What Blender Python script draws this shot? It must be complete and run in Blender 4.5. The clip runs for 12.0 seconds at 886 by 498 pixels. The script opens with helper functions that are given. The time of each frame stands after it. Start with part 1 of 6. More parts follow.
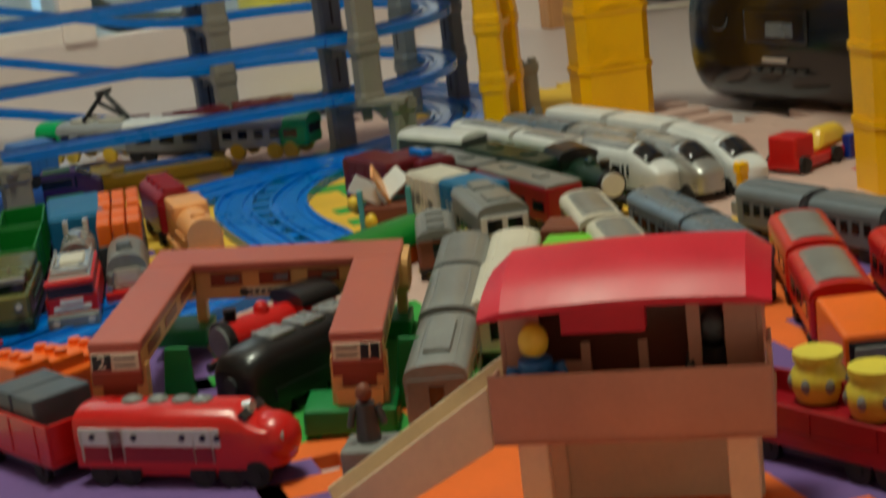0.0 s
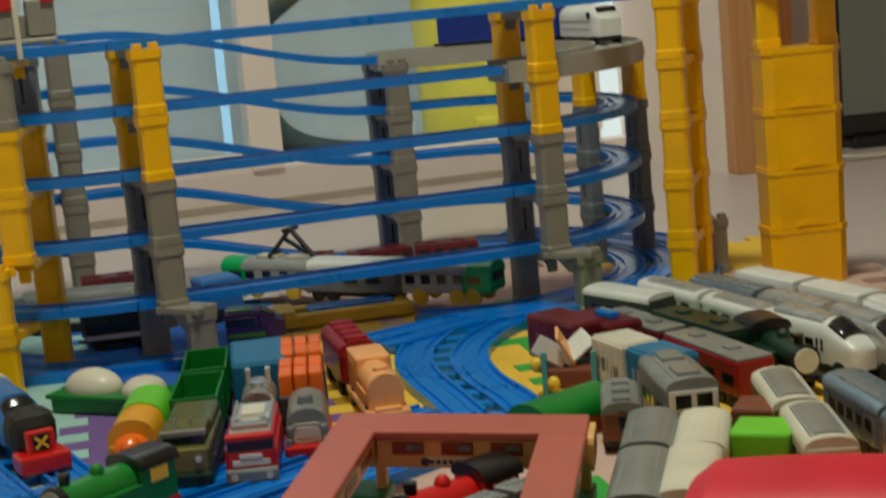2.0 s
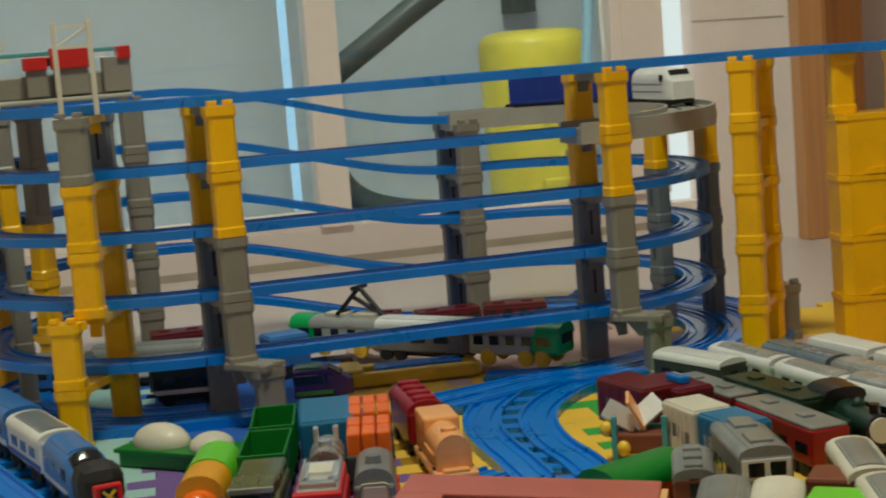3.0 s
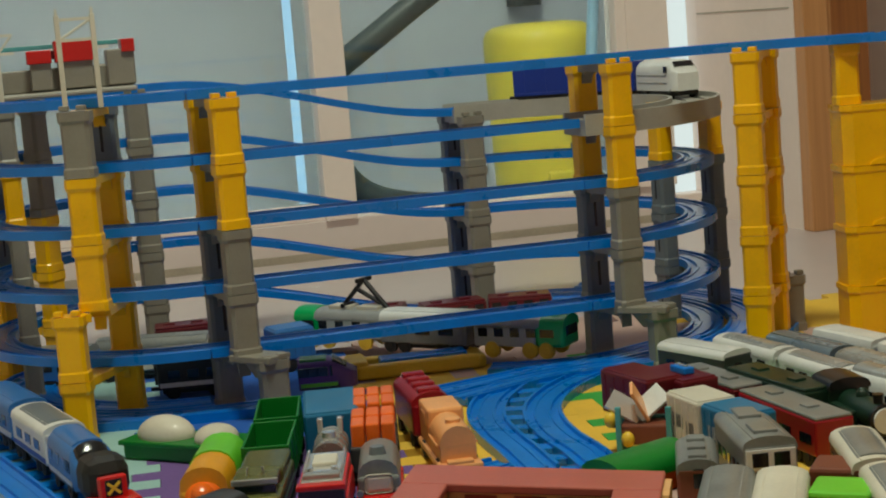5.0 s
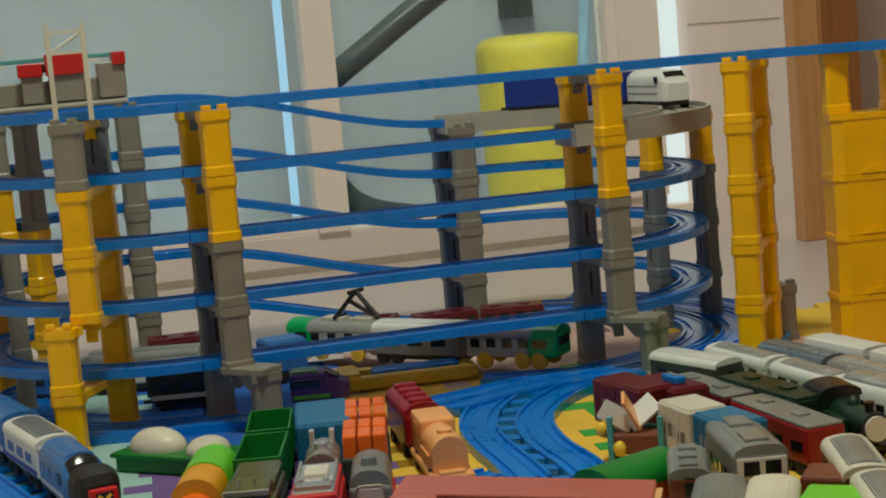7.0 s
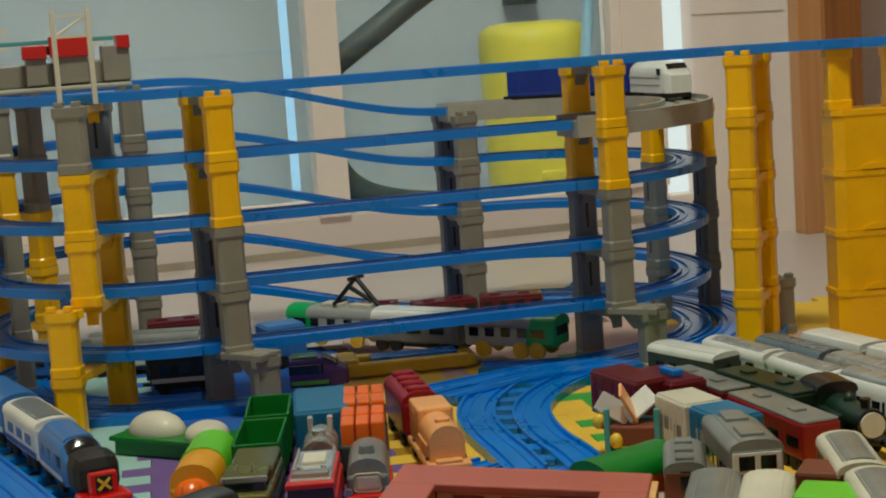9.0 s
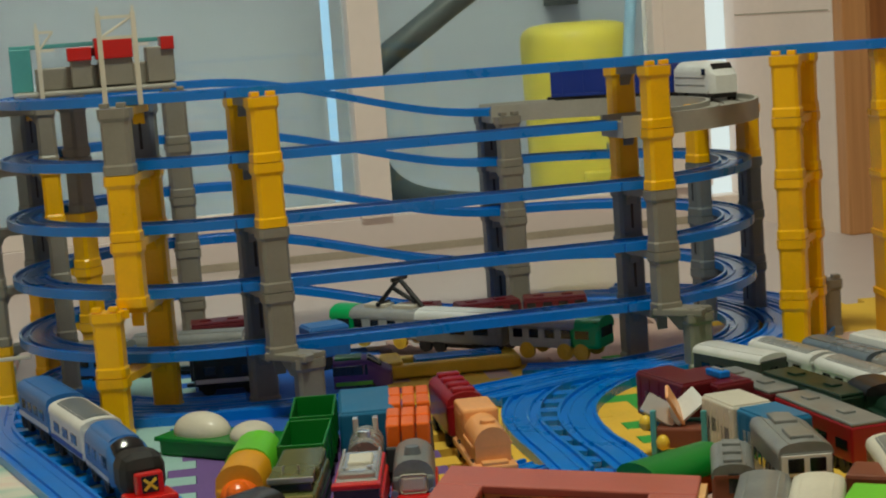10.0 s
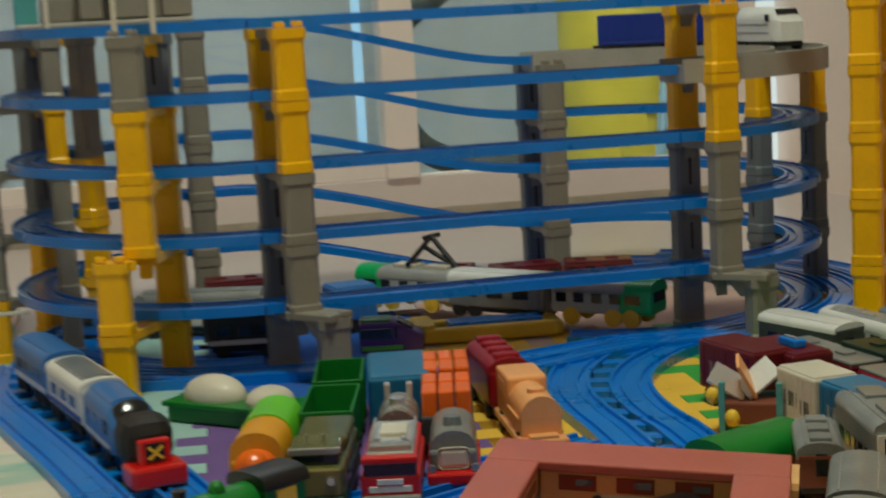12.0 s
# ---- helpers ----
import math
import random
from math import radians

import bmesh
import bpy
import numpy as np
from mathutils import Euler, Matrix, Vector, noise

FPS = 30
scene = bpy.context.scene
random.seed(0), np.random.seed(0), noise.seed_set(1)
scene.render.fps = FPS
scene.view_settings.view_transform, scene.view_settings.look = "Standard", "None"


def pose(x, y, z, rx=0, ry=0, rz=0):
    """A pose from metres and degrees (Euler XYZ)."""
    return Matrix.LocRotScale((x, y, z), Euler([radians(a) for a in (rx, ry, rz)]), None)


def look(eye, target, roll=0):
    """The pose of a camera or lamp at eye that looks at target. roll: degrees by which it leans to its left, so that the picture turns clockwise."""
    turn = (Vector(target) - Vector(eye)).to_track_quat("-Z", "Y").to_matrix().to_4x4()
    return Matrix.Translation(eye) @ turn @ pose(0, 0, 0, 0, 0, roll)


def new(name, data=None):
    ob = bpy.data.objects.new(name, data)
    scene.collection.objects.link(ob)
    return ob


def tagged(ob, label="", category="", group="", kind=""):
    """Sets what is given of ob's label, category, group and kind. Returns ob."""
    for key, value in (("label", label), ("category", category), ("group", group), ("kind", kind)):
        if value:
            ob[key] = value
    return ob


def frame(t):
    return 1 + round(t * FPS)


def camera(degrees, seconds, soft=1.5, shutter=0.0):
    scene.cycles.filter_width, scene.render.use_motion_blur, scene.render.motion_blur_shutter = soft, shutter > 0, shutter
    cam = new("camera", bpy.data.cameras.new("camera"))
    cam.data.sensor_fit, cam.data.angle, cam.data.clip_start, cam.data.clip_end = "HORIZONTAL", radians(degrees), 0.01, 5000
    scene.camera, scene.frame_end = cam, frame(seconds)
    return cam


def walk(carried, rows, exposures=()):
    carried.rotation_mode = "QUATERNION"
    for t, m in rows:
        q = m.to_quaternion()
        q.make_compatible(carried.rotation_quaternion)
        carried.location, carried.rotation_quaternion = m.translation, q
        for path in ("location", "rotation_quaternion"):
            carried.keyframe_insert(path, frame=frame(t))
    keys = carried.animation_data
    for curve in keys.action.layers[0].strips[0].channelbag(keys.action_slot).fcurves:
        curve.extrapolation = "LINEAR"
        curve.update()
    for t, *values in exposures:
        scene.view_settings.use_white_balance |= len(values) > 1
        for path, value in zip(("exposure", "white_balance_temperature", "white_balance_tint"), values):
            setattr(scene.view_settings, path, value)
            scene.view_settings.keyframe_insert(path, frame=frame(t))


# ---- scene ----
cam = camera(30.0, 12.0, soft=2.0, shutter=0.5)
PATH = [
    (0, (-0.200, -1.687, 0.352), (0.5232, 0.1106, -0.1438), -6.71),
    (0.5, (-0.197, -1.680, 0.361), (0.5512, 0.1343, -0.0231), -6.23),
    (1, (-0.199, -1.668, 0.374), (0.4461, 0.1814, -0.0293), -5.58),
    (1.5, (-0.198, -1.660, 0.379), (0.4026, 0.2077, -0.0072), -6.08),
    (2, (-0.199, -1.653, 0.389), (0.3573, 0.2377, 0.0469), -5.07),
    (2.5, (-0.201, -1.650, 0.391), (0.3375, 0.2592, 0.1368), -5.34),
    (3, (-0.204, -1.646, 0.390), (0.2874, 0.2740, 0.1246), -4.41),
    (3.2, (-0.204, -1.646, 0.390), (0.2645, 0.2740, 0.1256), -4.41),
    (4.8, (-0.202, -1.647, 0.387), (0.2812, 0.2745, 0.1137), -4.57),
    (5, (-0.202, -1.647, 0.387), (0.2812, 0.2745, 0.1157), -4.57),
    (5.5, (-0.202, -1.647, 0.388), (0.2814, 0.2755, 0.1197), -4.42),
    (6, (-0.202, -1.646, 0.388), (0.2815, 0.2767, 0.1219), -4.45),
    (6.5, (-0.202, -1.648, 0.388), (0.2841, 0.2743, 0.1240), -4.51),
    (7, (-0.199, -1.649, 0.385), (0.2919, 0.2727, 0.1284), -4.86),
    (7.2, (-0.199, -1.649, 0.385), (0.2946, 0.2727, 0.1304), -4.86),
    (8.8, (-0.201, -1.654, 0.392), (0.2885, 0.2653, 0.1196), -3.91),
    (9, (-0.201, -1.654, 0.392), (0.2885, 0.2653, 0.1149), -3.91),
    (9.5, (-0.203, -1.649, 0.393), (0.2670, 0.2747, 0.1167), -3.95),
    (10, (-0.206, -1.648, 0.391), (0.2388, 0.2827, 0.1190), -4.08),
    (10.5, (-0.205, -1.646, 0.390), (0.2154, 0.2896, 0.1124), -4.01),
    (11, (-0.204, -1.645, 0.390), (0.2073, 0.2876, 0.0821), -3.93),
    (11.5, (-0.208, -1.626, 0.387), (0.1345, 0.3240, 0.1021), -4.04),
    (12, (-0.196, -1.492, 0.346), (0.2290, 0.4396, 0.0495), -3.05),
]
walk(cam, [(t, look(eye, target, roll)) for t, eye, target, roll in PATH], exposures=[(0, -0.09, 6600, -5), (9.5, -0.08, 6600, -5), (11, -0.12, 6600, -5), (12, -0.20, 6600, -5)])

# ---- light ----
world = bpy.data.worlds.new("world")
world.use_nodes = True
scene.world = world
sky = world.node_tree.nodes.new("ShaderNodeTexSky")
sky.sky_type, sky.sun_disc, sky.sun_elevation, sky.sun_rotation = "NISHITA", False, radians(50), radians(145)
background = world.node_tree.nodes["Background"]
background.inputs["Strength"].default_value = 0.105
world.node_tree.links.new(sky.outputs["Color"], background.inputs["Color"])


def lamp(name, kind, place, target, energy, colour, size):
    data = bpy.data.lights.new(name, kind)
    data.energy, data.color = energy, colour
    if kind == "SUN":
        data.angle = radians(size)
    elif kind == "AREA":
        data.shape, data.size = "DISK", size
    ob = new(name, data)
    ob.matrix_world = look(place, target)
    return ob


lamp("sun", "SUN", (-0.9, 0.0, 3.4), (0.2, 1.6, 0.4), 1.6, (1.0, 0.95, 0.88), 12)
lamp("ceiling_lamp", "AREA", (0.05, -0.70, 2.28), (0.05, -0.65, 0), 34, (0.98, 0.965, 0.83), 0.42)


lamp("window_light", "AREA", (0.0, 1.16, 1.45), (0.15, -0.5, 0.3), 3.2, (0.90, 0.96, 1.0), 1.0)


# ---- materials ----
def lin(r, g, b):
    return tuple(((c / 255 + 0.055) / 1.055) ** 2.4 if c > 10 else c / 255 / 12.92 for c in (r, g, b)) + (1.0,)


def surface(name, colour, rough=0.38, metal=0.0, vary=0.10, grain=60.0, bump=0.08, coat=0.0):
    """Base colour with grain and stains at two scales, uneven gloss and a fine relief."""
    m = bpy.data.materials.new(name)
    m.use_nodes = True
    nodes, links = m.node_tree.nodes, m.node_tree.links
    shader = nodes["Principled BSDF"]
    place = nodes.new("ShaderNodeTexCoord")
    info = nodes.new("ShaderNodeObjectInfo")
    shift = nodes.new("ShaderNodeVectorMath")
    shift.operation = "ADD"
    links.new(place.outputs["Object"], shift.inputs[0])
    links.new(info.outputs["Random"], shift.inputs[1])
    fine, broad = nodes.new("ShaderNodeTexNoise"), nodes.new("ShaderNodeTexNoise")
    fine.inputs["Scale"].default_value, fine.inputs["Detail"].default_value = grain * 6, 5
    broad.inputs["Scale"].default_value, broad.inputs["Detail"].default_value = grain * 0.45, 4
    for n in (fine, broad):
        links.new(shift.outputs[0], n.inputs["Vector"])
    both = nodes.new("ShaderNodeMath")
    both.operation = "MULTIPLY_ADD"
    both.inputs[1].default_value = 0.35
    links.new(fine.outputs["Fac"], both.inputs[0])
    links.new(broad.outputs["Fac"], both.inputs[2])
    ramp = nodes.new("ShaderNodeMapRange")
    ramp.inputs["From Min"].default_value, ramp.inputs["From Max"].default_value = 0.4, 0.95
    ramp.inputs["To Min"].default_value, ramp.inputs["To Max"].default_value = 1 - vary, 1 + vary
    links.new(both.outputs[0], ramp.inputs["Value"])
    tint = nodes.new("ShaderNodeVectorMath")
    tint.operation = "SCALE"
    tint.inputs[0].default_value = colour[:3]
    links.new(ramp.outputs[0], tint.inputs["Scale"])
    links.new(tint.outputs[0], shader.inputs["Base Color"])
    gloss = nodes.new("ShaderNodeMapRange")
    gloss.inputs["To Min"].default_value, gloss.inputs["To Max"].default_value = max(rough - 0.1, 0.03), min(rough + 0.14, 1)
    links.new(broad.outputs["Fac"], gloss.inputs["Value"])
    links.new(gloss.outputs[0], shader.inputs["Roughness"])
    shader.inputs["Metallic"].default_value = metal
    shader.inputs["Coat Weight"].default_value = coat
    shader.inputs["Coat Roughness"].default_value = 0.15
    if bump:
        relief = nodes.new("ShaderNodeBump")
        relief.inputs["Strength"].default_value, relief.inputs["Distance"].default_value = bump, 0.001
        links.new(fine.outputs["Fac"], relief.inputs["Height"])
        links.new(relief.outputs[0], shader.inputs["Normal"])
    return m


def plastic(name, r, g, b, rough=0.34, coat=0.18, vary=0.12):
    return surface(name, lin(r, g, b), rough, 0.0, vary, 45.0, 0.06, coat)


RAIL = plastic("rail_blue", 12, 122, 218, 0.28, 0.25, 0.12)
DEEP = plastic("wagon_blue", 14, 52, 150, 0.35)
YELLOW = plastic("pier_yellow", 255, 192, 0, 0.30, 0.15)
GREY = plastic("pier_grey", 141, 136, 125, 0.36)
BEAMGREY = plastic("beam_grey", 170, 167, 158, 0.45)
SLATE = plastic("slate_grey", 108, 116, 122, 0.42)
ROOFPINK = plastic("roof_brick_pink", 180, 92, 78, 0.45)
CREAM = plastic("cream", 232, 178, 114, 0.45)
STATIONGREEN = plastic("station_green", 20, 130, 60, 0.45)
HUTRED = plastic("hut_roof_red", 206, 16, 48, 0.42, 0.0)
HUTPINK = plastic("hut_pink", 192, 136, 112, 0.48)
STILT = plastic("stilt_beige", 228, 206, 172, 0.5)
RED = plastic("toy_red", 206, 22, 22, 0.30, 0.3)
DARKRED = plastic("maroon", 98, 14, 26, 0.34)
CRIMSON = plastic("crimson", 150, 14, 30, 0.35)
ORANGE = plastic("toy_orange", 244, 110, 26, 0.38)
PEACH = plastic("peach", 240, 170, 108, 0.45)
GREEN = plastic("toy_green", 22, 120, 38, 0.38)
DARKGREEN = plastic("dark_green", 15, 46, 30, 0.42)
LIME = plastic("lime", 112, 200, 50, 0.4)
OLIVE = plastic("olive", 92, 96, 50, 0.24, 0.5)
TEAL = plastic("teal", 82, 158, 160, 0.45)
CYAN = plastic("cyan_blue", 26, 108, 152, 0.4)
SKYBLUE = plastic("sky_blue", 50, 112, 182, 0.4)
WHITE = plastic("toy_white", 222, 223, 221, 0.34)
IVORY = plastic("ivory", 214, 207, 190, 0.45)
CARGREY = plastic("car_grey", 128, 130, 128, 0.34, 0.25, 0.28)
DARKGREY = plastic("dark_grey", 62, 64, 66, 0.45)
BLACK = plastic("toy_black", 20, 20, 22, 0.35)
BROWN = plastic("toy_brown", 120, 62, 40, 0.5)
PURPLE = plastic("toy_purple", 84, 50, 130, 0.45)
OCHREOLIVE = plastic("ochre_olive", 132, 120, 66, 0.35)
OCHRE = plastic("ochre_yellow", 226, 158, 26, 0.42)
AMBER = plastic("amber_yellow", 236, 196, 60, 0.42)
SILVER = surface("silver", lin(172, 172, 168), 0.26, 0.6, 0.08, 60, 0.04)
BLUESILVER = surface("blue_silver", lin(132, 148, 162), 0.26, 0.5, 0.16, 60, 0.04)
CHROME = surface("chrome", lin(226, 226, 224), 0.16, 0.65, 0.04, 60, 0.02)
ROOFLIGHT = plastic("light_roof", 150, 152, 152, 0.26, 0.3, 0.25)
EMUGREEN = plastic("railcar_green", 24, 172, 90, 0.32, 0.2)
SILVERPAINT = plastic("silver_paint", 176, 182, 178, 0.3, 0.2)
TRIM = surface("worn_skirting", lin(176, 166, 150), 0.7, 0, 0.2, 30, 0.3)
BLOCKGREY = plastic("block_grey", 72, 80, 88, 0.5)
WINDOWBLACK = plastic("window_black", 22, 26, 30, 0.12, 0.6, 0.04)
WHEEL = plastic("wheel_black", 28, 27, 26, 0.6, 0.0)
FOAM = {n: surface("foam_" + n, lin(*c), 0.85, 0, 0.10, 40, 0.5) for n, c in {
    "orange": (238, 112, 44), "green": (64, 160, 66), "yellow": (232, 186, 66), "purple": (112, 84, 146),
    "cyan": (158, 194, 190), "red": (206, 60, 62), "pink": (200, 167, 155), "blue": (36, 92, 180)}.items()}
FLOORMAT = surface("laminate_floor", lin(204, 189, 185), 0.34, 0, 0.06, 3, 0.05)
WALLPINK = surface("pink_wallpaper", lin(240, 224, 215), 0.8, 0, 0.05, 12, 0.25)
WALLWHITE = surface("white_board", lin(230, 217, 214), 0.6, 0, 0.05, 8, 0.12)
FRAMEWHITE = surface("window_frame_paint", lin(248, 236, 230), 0.5, 0, 0.05, 10, 0.1)
OUTWALL = surface("outside_tile", lin(204, 212, 222), 0.7, 0, 0.06, 4, 0.15)


def stretched(name, shades, scale, rough, bump=0.1):
    """Bands of a few shades, drawn out along one axis: wood grain or a printed cloth."""
    m = surface(name, shades[0], rough, 0, 0.1, 30, bump)
    nodes, links = m.node_tree.nodes, m.node_tree.links
    place, size, noise, ramp = nodes.new("ShaderNodeTexCoord"), nodes.new("ShaderNodeMapping"), nodes.new("ShaderNodeTexNoise"), nodes.new("ShaderNodeValToRGB")
    size.inputs["Scale"].default_value = scale
    noise.inputs["Scale"].default_value, noise.inputs["Detail"].default_value = 1.0, 4
    links.new(place.outputs["Object"], size.inputs["Vector"])
    links.new(size.outputs[0], noise.inputs["Vector"])
    links.new(noise.outputs["Fac"], ramp.inputs["Fac"])
    for i, shade in enumerate(shades):
        spot = 0.28 + 0.44 * i / (len(shades) - 1)
        e = ramp.color_ramp.elements[i] if i < 2 else ramp.color_ramp.elements.new(spot)
        e.position, e.color = spot, shade
    links.new(ramp.outputs["Color"], nodes["Principled BSDF"].inputs["Base Color"])
    return m


WOOD = stretched("brown_door_wood", [lin(176, 122, 74), lin(206, 150, 98), lin(190, 134, 84)], (70, 70, 1.6), 0.45)
DARKWOOD = stretched("dark_door_wood", [lin(126, 76, 38), lin(160, 100, 52), lin(142, 88, 44)], (70, 70, 1.6), 0.45)
RUGPRINT = stretched("printed_rug", [lin(214, 206, 190), lin(206, 198, 182), lin(150, 188, 176), lin(222, 214, 198), lin(220, 150, 152), lin(212, 204, 186)], (2.5, 8, 3), 0.85, 0.4)
HOSE = plastic("hose_grey", 58, 70, 72, 0.6)
BINYELLOW = plastic("bin_yellow", 232, 214, 78, 0.4)
POLEBLUE = plastic("pole_blue", 160, 200, 226, 0.4)
SCREEN = surface("tv_screen", lin(120, 124, 118), 0.2, 0, 0.05, 3, 0.0)
RADIO = plastic("radio_black", 13, 18, 23, 0.16, 0.6)
BRICKBROWN = plastic("brick_brown", 142, 58, 34, 0.45)
CARD = surface("label_card", lin(226, 220, 200), 0.7, 0, 0.05, 30, 0.05)


def glass(name):
    m = bpy.data.materials.new(name)
    m.use_nodes = True
    shader = m.node_tree.nodes["Principled BSDF"]
    shader.inputs["Base Color"].default_value = (0.93, 0.97, 0.97, 1)
    shader.inputs["Transmission Weight"].default_value = 1.0
    shader.inputs["Roughness"].default_value, shader.inputs["IOR"].default_value = 0.03, 1.45
    return m


GLASS = glass("window_glass")


# ---- building blocks ----
def thing(name, m, label, category, group="", kind=""):
    ob = new(name)
    ob.empty_display_size = 0.02
    ob.matrix_world = m
    return tagged(ob, label, category, group, kind)


def part(name, bm, material, parent, label=""):
    mesh = bpy.data.meshes.new(name)
    bmesh.ops.recalc_face_normals(bm, faces=bm.faces)
    bm.to_mesh(mesh)
    bm.free()
    mesh.materials.append(material)
    ob = new(name, mesh)
    ob.parent = parent
    return tagged(ob, label)


def share(name, source, parent, m):
    ob = new(name, source.data)
    ob.parent = parent
    ob.matrix_basis = m
    return ob


def solo(name, bm, material, m, label, category, group="", kind=""):
    ob = part(name, bm, material, None)
    ob.matrix_world = m
    return tagged(ob, label, category, group, kind)


def box(bm, x0, x1, y0, y1, z0, z1, bevel=0.0, taper=0.0):
    made = bmesh.ops.create_cube(bm, size=1.0)["verts"]
    for v in made:
        k = 1 - taper if v.co.z > 0 else 1
        v.co = Vector(((x0 + x1) / 2 + v.co.x * (x1 - x0) * k, (y0 + y1) / 2 + v.co.y * (y1 - y0) * k, (z0 + z1) / 2 + v.co.z * (z1 - z0)))
    if bevel:
        edges = list({e for v in made for e in v.link_edges})
        bmesh.ops.bevel(bm, geom=edges, offset=bevel, segments=2, affect="EDGES", profile=0.5)
    return bm


def boxed(*args, **kw):
    return box(bmesh.new(), *args, **kw)


def rod(bm, p, q, r, r2=None, n=12):
    p, q = Vector(p), Vector(q)
    turn = (q - p).to_track_quat("Z", "Y").to_matrix().to_4x4()
    bmesh.ops.create_cone(bm, cap_ends=True, segments=n, radius1=r, radius2=r if r2 is None else r2, depth=(q - p).length,
                          matrix=Matrix.Translation((p + q) / 2) @ turn)
    return bm


def rodded(*args, **kw):
    return rod(bmesh.new(), *args, **kw)


def ball(bm, x, y, z, rx, ry, rz, n=16):
    bmesh.ops.create_uvsphere(bm, u_segments=n, v_segments=max(6, n * 2 // 3), radius=1.0, matrix=Matrix.LocRotScale((x, y, z), None, (rx, ry, rz)))
    return bm


def loft(bm, rings, close=True):
    """Rings of equal count, joined in order, with capped ends."""
    rows = [[bm.verts.new(c) for c in ring] for ring in rings]
    n = len(rows[0])
    for a, b in zip(rows, rows[1:]):
        for i in range(n if close else n - 1):
            j = (i + 1) % n
            bm.faces.new((a[i], a[j], b[j], b[i]))
    if close:
        bm.faces.new(rows[0])
        bm.faces.new(rows[-1])
    return bm


def soften(ob, degrees=40):
    for p in ob.data.polygons:
        p.use_smooth = True
    ob.data.set_sharp_from_angle(angle=radians(degrees))
    return ob


# ---- room ----
def slab(name, x0, x1, y0, y1, z0, z1, material, label, category, bevel=0.0):
    return solo(name, boxed(x0, x1, y0, y1, z0, z1, bevel=bevel), material, Matrix(), label, category, kind="structure")


slab("floor", -2.2, 3.0, -3.2, 1.26, -0.06, -0.009, FLOORMAT, "pale pinkish laminate floor with a soft sheen", "floor")
slab("ceiling", -2.3, 3.1, -3.3, 1.56, 2.4, 2.5, WALLWHITE, "plain white ceiling above the playroom", "ceiling")
slab("wall_west", -2.3, -2.2, -3.3, 1.26, -0.06, 2.4, WALLPINK, "plain pale pink papered wall", "wall")
slab("wall_east", 3.0, 3.1, -3.3, 1.5, -0.06, 2.4, WALLPINK, "plain pale pink papered wall", "wall")
slab("wall_south", -2.2, 3.0, -3.3, -3.2, -0.06, 2.4, WALLPINK, "plain pale pink papered wall", "wall")
WY = 1.2
slab("wall_north_west", -2.2, -0.335, WY, WY + 0.06, -0.009, 2.4, WALLPINK, "pale pink papered wall beside the glass doors", "wall")
slab("wall_north_sill", -0.335, 0.966, WY, WY + 0.06, -0.009, 0.058, WALLWHITE, "white painted board under the glass doors", "wall", 0.002)
slab("wall_north_lintel", -0.335, 1.13, WY, WY + 0.06, 2.05, 2.4, WALLPINK, "pale pink papered wall above the glass doors", "wall")
slab("wall_north_east", 1.25, 3.0, 1.44, 1.50, -0.06, 2.4, WALLPINK, "pale pink papered wall behind the television", "wall")
slab("alcove_floor", 1.13, 3.0, 1.2605, 1.44, -0.06, -0.009, FLOORMAT, "pale pinkish laminate floor of the alcove", "floor")
window = thing("window_1", pose(0, WY, 0), "tall glass doors with pinkish white frames", "window", kind="structure")
for x0, x1 in ((0.307, 0.363), (0.864, 0.884), (0.884, 0.966)):
    part("window_frame", boxed(x0, x1, -0.012, 0.045, 0.058, 2.05, bevel=0.002), FRAMEWHITE, window)
for x0, x1 in ((-0.335, 0.307), (0.363, 0.864)):
    pane = part("pane", boxed(x0, x1, 0.018, 0.022, 0.058, 2.05), GLASS, window, "clear glass pane")
    pane.visible_shadow = False
part("sash_rail", boxed(-0.335, 0.307, 0.006, 0.018, 0.058, 0.088, bevel=0.002), FRAMEWHITE, window)
part("side_board", boxed(0.967, 1.024, -0.004, 0.05, -0.009, 0.036, bevel=0.002), FRAMEWHITE, window)


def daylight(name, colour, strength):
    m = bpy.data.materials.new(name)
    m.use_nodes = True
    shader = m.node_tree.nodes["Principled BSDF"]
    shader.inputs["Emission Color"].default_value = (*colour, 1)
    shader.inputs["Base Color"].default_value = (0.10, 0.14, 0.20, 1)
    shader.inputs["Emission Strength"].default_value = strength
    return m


# thin slabs that glow themselves stand in for daylight in two gaps
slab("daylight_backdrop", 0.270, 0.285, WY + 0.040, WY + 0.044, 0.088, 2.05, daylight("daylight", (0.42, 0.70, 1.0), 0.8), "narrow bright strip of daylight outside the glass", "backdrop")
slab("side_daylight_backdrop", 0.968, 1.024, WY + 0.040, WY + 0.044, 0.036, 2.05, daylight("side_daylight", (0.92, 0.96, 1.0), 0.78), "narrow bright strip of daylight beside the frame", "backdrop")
slab("baseboard", -2.2, 0.967, WY - 0.006, WY - 0.0005, -0.009, 0.004, TRIM, "worn grey skirting strip along the wall", "baseboard")
slab("outside_wall", -3.0, 3.4, 2.15, 2.25, -0.3, 3.0, OUTWALL, "pale grey tiled wall outside the glass", "wall")
slab("outside_ground", -3.0, 3.4, 1.262, 2.15, -0.3, -0.2, OUTWALL, "pale grey ground outside the glass", "ground")


